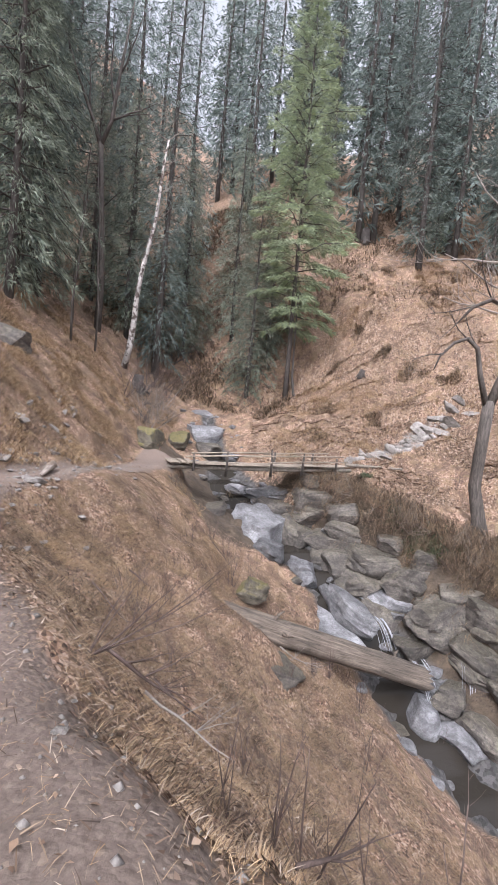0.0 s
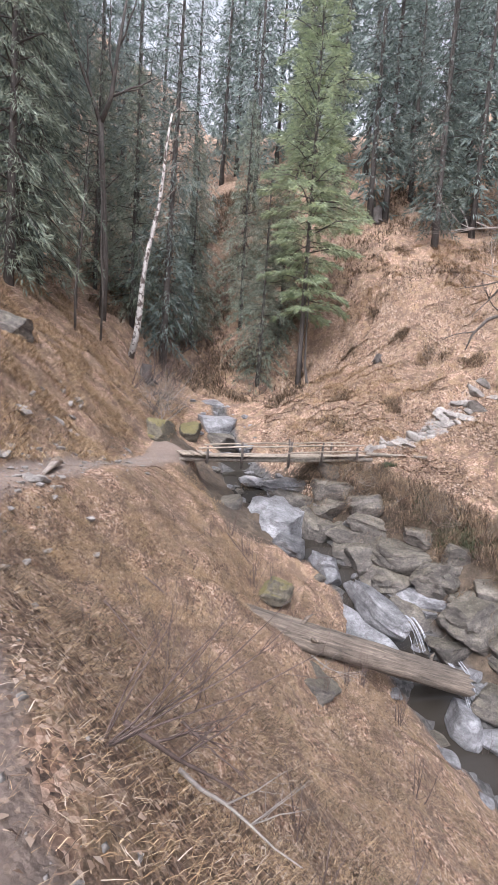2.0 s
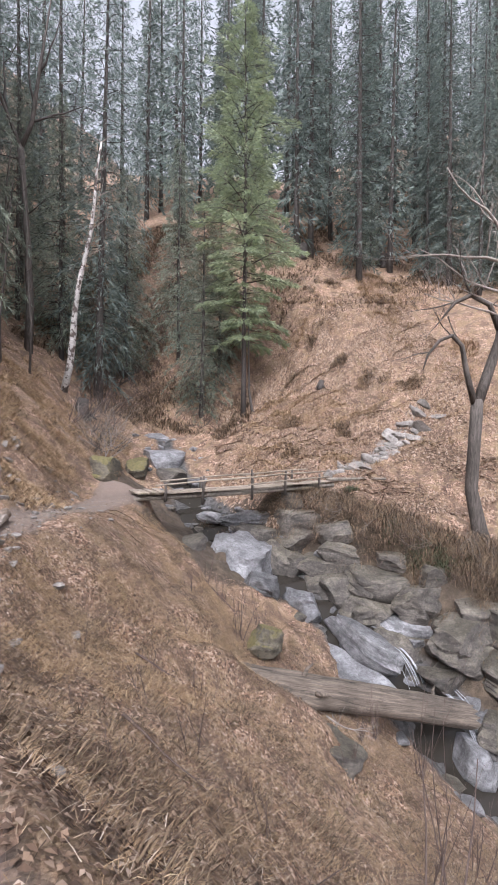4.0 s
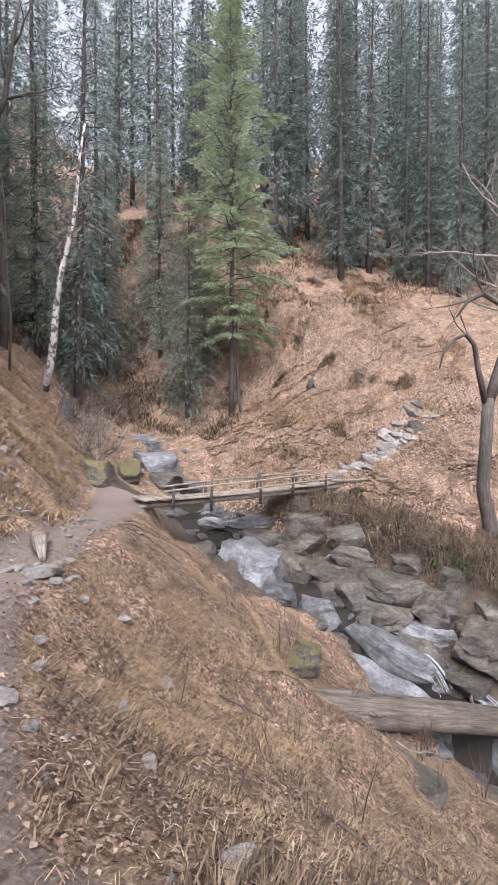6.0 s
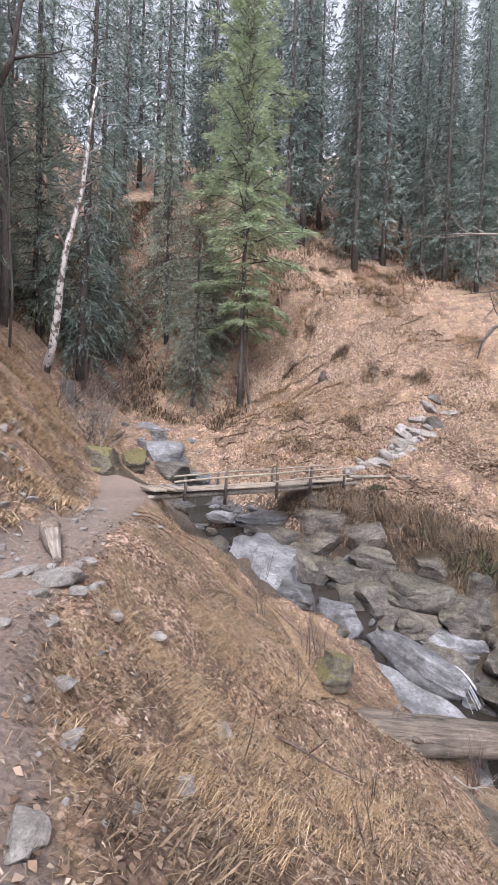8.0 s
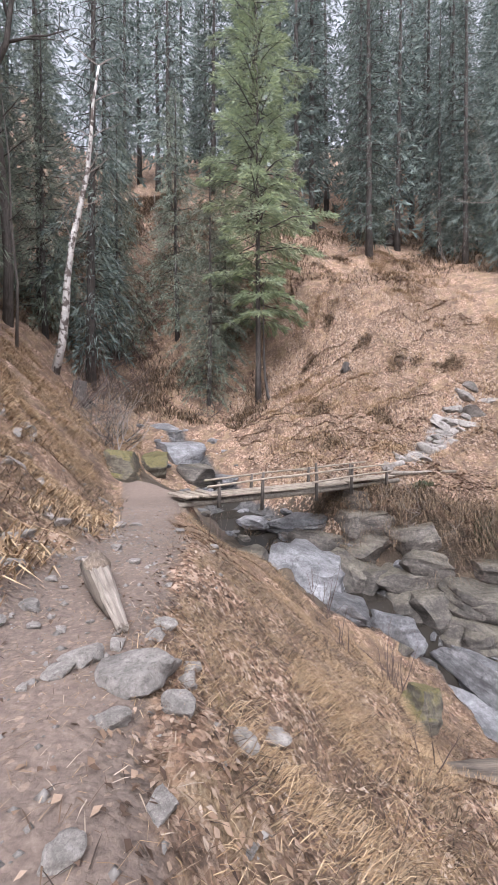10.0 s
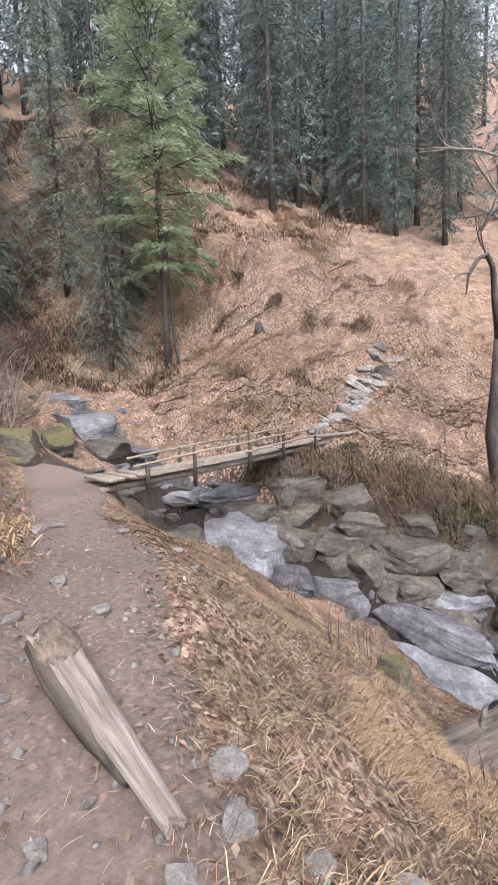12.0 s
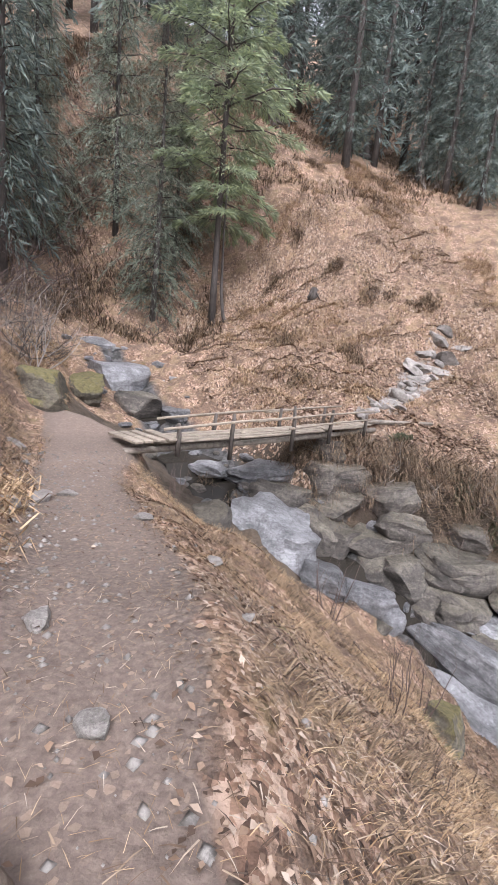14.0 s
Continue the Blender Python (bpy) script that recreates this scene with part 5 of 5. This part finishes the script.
def blades(name, x, y, r, length, label, mat, lean=0.9, width=0.006, base_z=0.0, rise=1.0):
    """Dry blades, each bending over and down the slope."""
    n = len(x)
    z = ground(x, y) - 0.01 + base_z
    e = 0.25
    gx, gy = (ground(x + e, y) - ground(x - e, y)) / (2 * e), (ground(x, y + e) - ground(x, y - e)) / (2 * e)
    d = np.stack([-gx, -gy], 1) * lean + r.normal(0, 0.55, (n, 2))
    L = length * r.uniform(0.45, 1.2, n)
    p = np.stack([x, y, z], 1)
    dirn = np.concatenate([d, np.full((n, 1), rise)], 1)
    dirn /= np.linalg.norm(dirn, axis=1)[:, None]
    mid = p + dirn * (L * 0.5)[:, None]
    tip = mid + np.concatenate([d * 0.9, np.full((n, 1), 0.0)], 1) / np.maximum(0.6, np.linalg.norm(d, axis=1))[:, None] * (L * 0.5)[:, None] + np.stack([0 * x, 0 * x, -L * rise * r.uniform(0.0, 0.45, n)], 1)
    a = r.uniform(0, 6.28, n)
    w = np.stack([np.cos(a), np.sin(a), 0 * a], 1) * (width * r.uniform(0.6, 1.5, n))[:, None]
    v = np.stack([p - w, p + w, mid + w * 0.8, mid - w * 0.8, tip], 1).reshape(-1, 3)
    i = np.arange(n)[:, None] * 5
    f = np.concatenate([i + np.array([[0, 1, 2]]), i + np.array([[0, 2, 3]]), i + np.array([[3, 2, 4]])], 0)
    ob = new(name, quads_mesh(name, v, f, mat))
    tagged(ob, label, "grass", kind="stuff")


def off_path(x, y):
    return np.clip(1 - 1.15 * share(PATHSHARE, x, y), 0.0, 1) * np.clip(1 - 1.3 * share(STREAMSHARE, x, y), 0, 1)


def patchy(x, y, scale, k, lo, hi):
    return np.clip((vnoise(x, y, scale, k) - lo) / (hi - lo), 0, 1)


NEAR_BANK = (-8.5, 4.5, 1.2, 19)
leaves("leaf_litter", 190000, 1, NEAR_BANK, lambda x, y: (0.05 + 0.88 * off_path(x, y)) * (0.25 + 0.75 * patchy(x, y, 0.9, 1, -0.7, 0.3)), 0.042, "fallen brown leaves strewn over the bank and path")
leaves("leaf_litter", 100000, 2, (0, 17, 20, 40), lambda x, y: off_path(x, y) * patchy(x, y, 0.7, 2, -0.6, 0.4), 0.13, "fallen pale brown leaves strewn over the open slope")
x, y, r = scatter(230000, 3, *NEAR_BANK, lambda x, y: off_path(x, y) * patchy(x, y, 1.6, 3, -0.4, 0.5))
blades("dry_grass", x, y, r, 0.12, "dry straw-coloured grass on the near bank", STRAW, 1.0, 0.0017, 0.0, 0.4)
x, y, r = scatter(80000, 4, -14, -5.2, 8, 30, lambda x, y: off_path(x, y) * patchy(x, y, 1.2, 4, -0.3, 0.5))
blades("dry_grass", x, y, r, 0.38, "long dry yellow grass hanging on the steep hillside", STRAW, 0.9, 0.009)


x, y, r = scatter(40000, 5, -7, 1, 0.3, 21, lambda x, y: np.clip(share(PATHSHARE, x, y) + 0.1, 0, 1))
blades("needle_litter", x, y, r, 0.085, "dry needles and grass stalks trodden into the path", STRAW, 0.2, 0.0011, 0.014, 0.12)


x, y, r = scatter(55000, 6, -7, 4, 1.4, 14, lambda x, y: 0.3 + 0.7 * off_path(x, y))
blades("needle_litter", x, y, r, 0.11, "fallen needles, straw and bits of twig over the near bank", STICKS, 0.6, 0.0024, 0.02, 0.15)


def tussocks(name, sites, per, length, seed, label, mat=STRAW, spread=0.22, lean=0.9, width=0.01, lift=0.0):
    r = np.random.RandomState(seed)
    s = np.repeat(np.array(sites), per, 0)
    s = s + r.normal(0, spread, s.shape)
    blades(name, s[:, 0], s[:, 1], r, length, label, mat, lean, width, lift)


r = np.random.RandomState(8)
sites = []
while len(sites) < 420:
    x, y = r.uniform(1.5, 19), r.uniform(24.5, 44)
    if vnoise(x, y, 0.35, 2) > 0.0 or r.rand() < 0.12:
        sites.append((x, y))
tussocks("dry_grass", sites, 55, 0.5, 9, "tussocks of dry grass hanging over small steps of the open slope", STRAW, 0.26, 1.1, 0.008)
edge = [(table(FAR_EDGE, y)[0] + u, y) for y, u in zip(r.uniform(13.5, 23.8, 420), -1.3 * np.abs(r.normal(0, 1, 420)) + 0.5)]
tussocks("dry_grass", edge, 42, 0.75, 10, "long dry grass and roots hanging over the far bank", STRAW_DARK, 0.17, 1.5, 0.009, 0.12)
edge = [(table(BROW, y)[0] + u, y) for y, u in zip(r.uniform(8, 20.5, 260), r.normal(0.2, 0.8, 260))]
edge = [(float(x), y) for x, y in edge if off_path(float(x), y) > 0.85]
tussocks("dry_grass", edge, 80, 0.22, 12, "tufts of dry grass on the brow of the near bank", STRAW, 0.13, 1.4, 0.002)
clumps = np.stack([r.uniform(-4.4, 2.6, 400), r.uniform(2.5, 18, 400)], 1)
clumps = [(x, y) for x, y in clumps if off_path(x, y) > 0.8 and vnoise(x, y, 0.8, 1) > -0.15]
tussocks("dark_grass", clumps, 46, 0.22, 13, "dark clumps of dead grass among the straw of the near bank", STRAW_DARK, 0.10, 1.5, 0.004)
clumps = [(x, y) for x, y in np.stack([r.uniform(-13, -5.5, 420), r.uniform(9, 27, 420)], 1) if off_path(x, y) > 0.8]
tussocks("dark_grass", clumps, 34, 0.36, 17, "dark clumps of dead grass on the steep hillside", STRAW_DARK, 0.15, 1.0, 0.005)
for k, (x, y, s) in enumerate(((6.0, 22.4, 0.3), (8.1, 18.5, 0.55), (7.6, 18.9, 0.45), (8.9, 18.2, 0.4), (7.0, 20.2, 0.4))):
    rr = np.random.RandomState(50 + k)
    xx, yy = x + rr.normal(0, s * 0.5, 420), y + rr.normal(0, s * 0.5, 420)
    blades("green_shrub", xx, yy, rr, s, "low evergreen shrub with small dark leaves on the bank", SHRUB_GREEN, 0.3, 0.018 * s / 0.4, s * 0.3 * rr.rand(420))
dark = [(x + 0.5 * s * u, y + 0.4 * s * w) for x, y, s in ((11.2, 32.2, 1.0), (8.0, 28.9, 0.6), (15, 38.2, 1.0), (9.6, 41.4, 1.8), (17.6, 41.5, 1.3), (8.8, 37.6, 1.0), (10.0, 34.7, 0.7), (6.0, 40.5, 1.6), (12.2, 42.8, 1.0), (5.2, 31.4, 0.6), (4.4, 27.4, 0.6), (13.6, 30.2, 0.8), (6.6, 35.8, 0.8))
        for u, w in r.normal(0, 1, (9, 2))]
tussocks("dark_grass", dark, 60, 0.55, 14, "dark tangled dead grass and bracken on the open slope", STRAW_DARK, 0.2, 1.0, 0.011)
x, y, r = scatter(52000, 15, -14, 3, 34, 60, lambda x, y: patchy(x, y, 0.5, 1, -0.5, 0.4))
blades("dead_bracken", x, y, r, 0.9, "dead brown bracken and bare undergrowth filling the gully", STRAW_DARK, 0.5, 0.02)
x, y, r = scatter(30000, 16, 3, 34, 38, 60, lambda x, y: patchy(x, y, 0.4, 3, -0.2, 0.5))
blades("dead_bracken", x, y, r, 0.7, "dead brown undergrowth under the firs of the upper slope", STRAW_DARK, 0.6, 0.02)
# dark tangled bushes on the slope
for k, (x, y, s) in enumerate(((11.2, 32.2, 1.0), (8.0, 28.9, 0.55), (15, 38.2, 0.9), (10.0, 41.8, 1.6), (17.6, 41.5, 1.3), (8.8, 37.6, 0.8), (10.0, 34.7, 0.6), (6.5, 40.5, 1.2), (12.2, 42.8, 0.9))):
    m = copy_thing(THICKETS[k % 3], pose(*stand(x, y), 0, 0, 50 * k))
    m.scale = (0.5 * s, 0.5 * s, 0.36 * s)
# roots and brambles hanging over the far bank
for k in range(38):
    y = 13.8 + 9.4 * k / 37
    fx, fz = table(FAR_EDGE, y)
    x = float(fx) - 0.7 + 0.75 * math.sin(k * 2.1)
    m = copy_thing(THICKETS[k % 3], pose(x, y, float(ground(x, y)) + 0.05, 40 + 20 * math.sin(k), -55, 47 * k))
    m.scale = (0.52, 0.52, 0.52)
# small gravel on the path
def gravel():
    r = np.random.RandomState(77)
    y = r.uniform(0.5, 20, 3400)
    px, pz = table(PATHWAY, y)
    x = px + r.normal(-0.35, 0.65, 3400)
    s = 0.006 + 0.034 * r.rand(3400) ** 4
    z = ground(x, y)
    base = np.array([(1, 0, 0), (0, 1, 0), (-1, 0, 0), (0, -1, 0), (0, 0, 0.8), (0, 0, -0.8)], float)
    v = base[None] * r.uniform(0.6, 1.3, (3400, 6, 1)) * s[:, None, None] + np.stack([x, y, z], 1)[:, None]
    f = np.array([(0, 1, 4), (1, 2, 4), (2, 3, 4), (3, 0, 4), (1, 0, 5), (2, 1, 5), (3, 2, 5), (0, 3, 5)])
    f = (np.arange(3400)[:, None, None] * 6 + f[None]).reshape(-1, 3)
    tagged(new("gravel", quads_mesh("gravel", v.reshape(-1, 3), f, ROCK_DRY)), "small pale gravel scattered on the trodden path", "gravel", kind="stuff")


gravel()
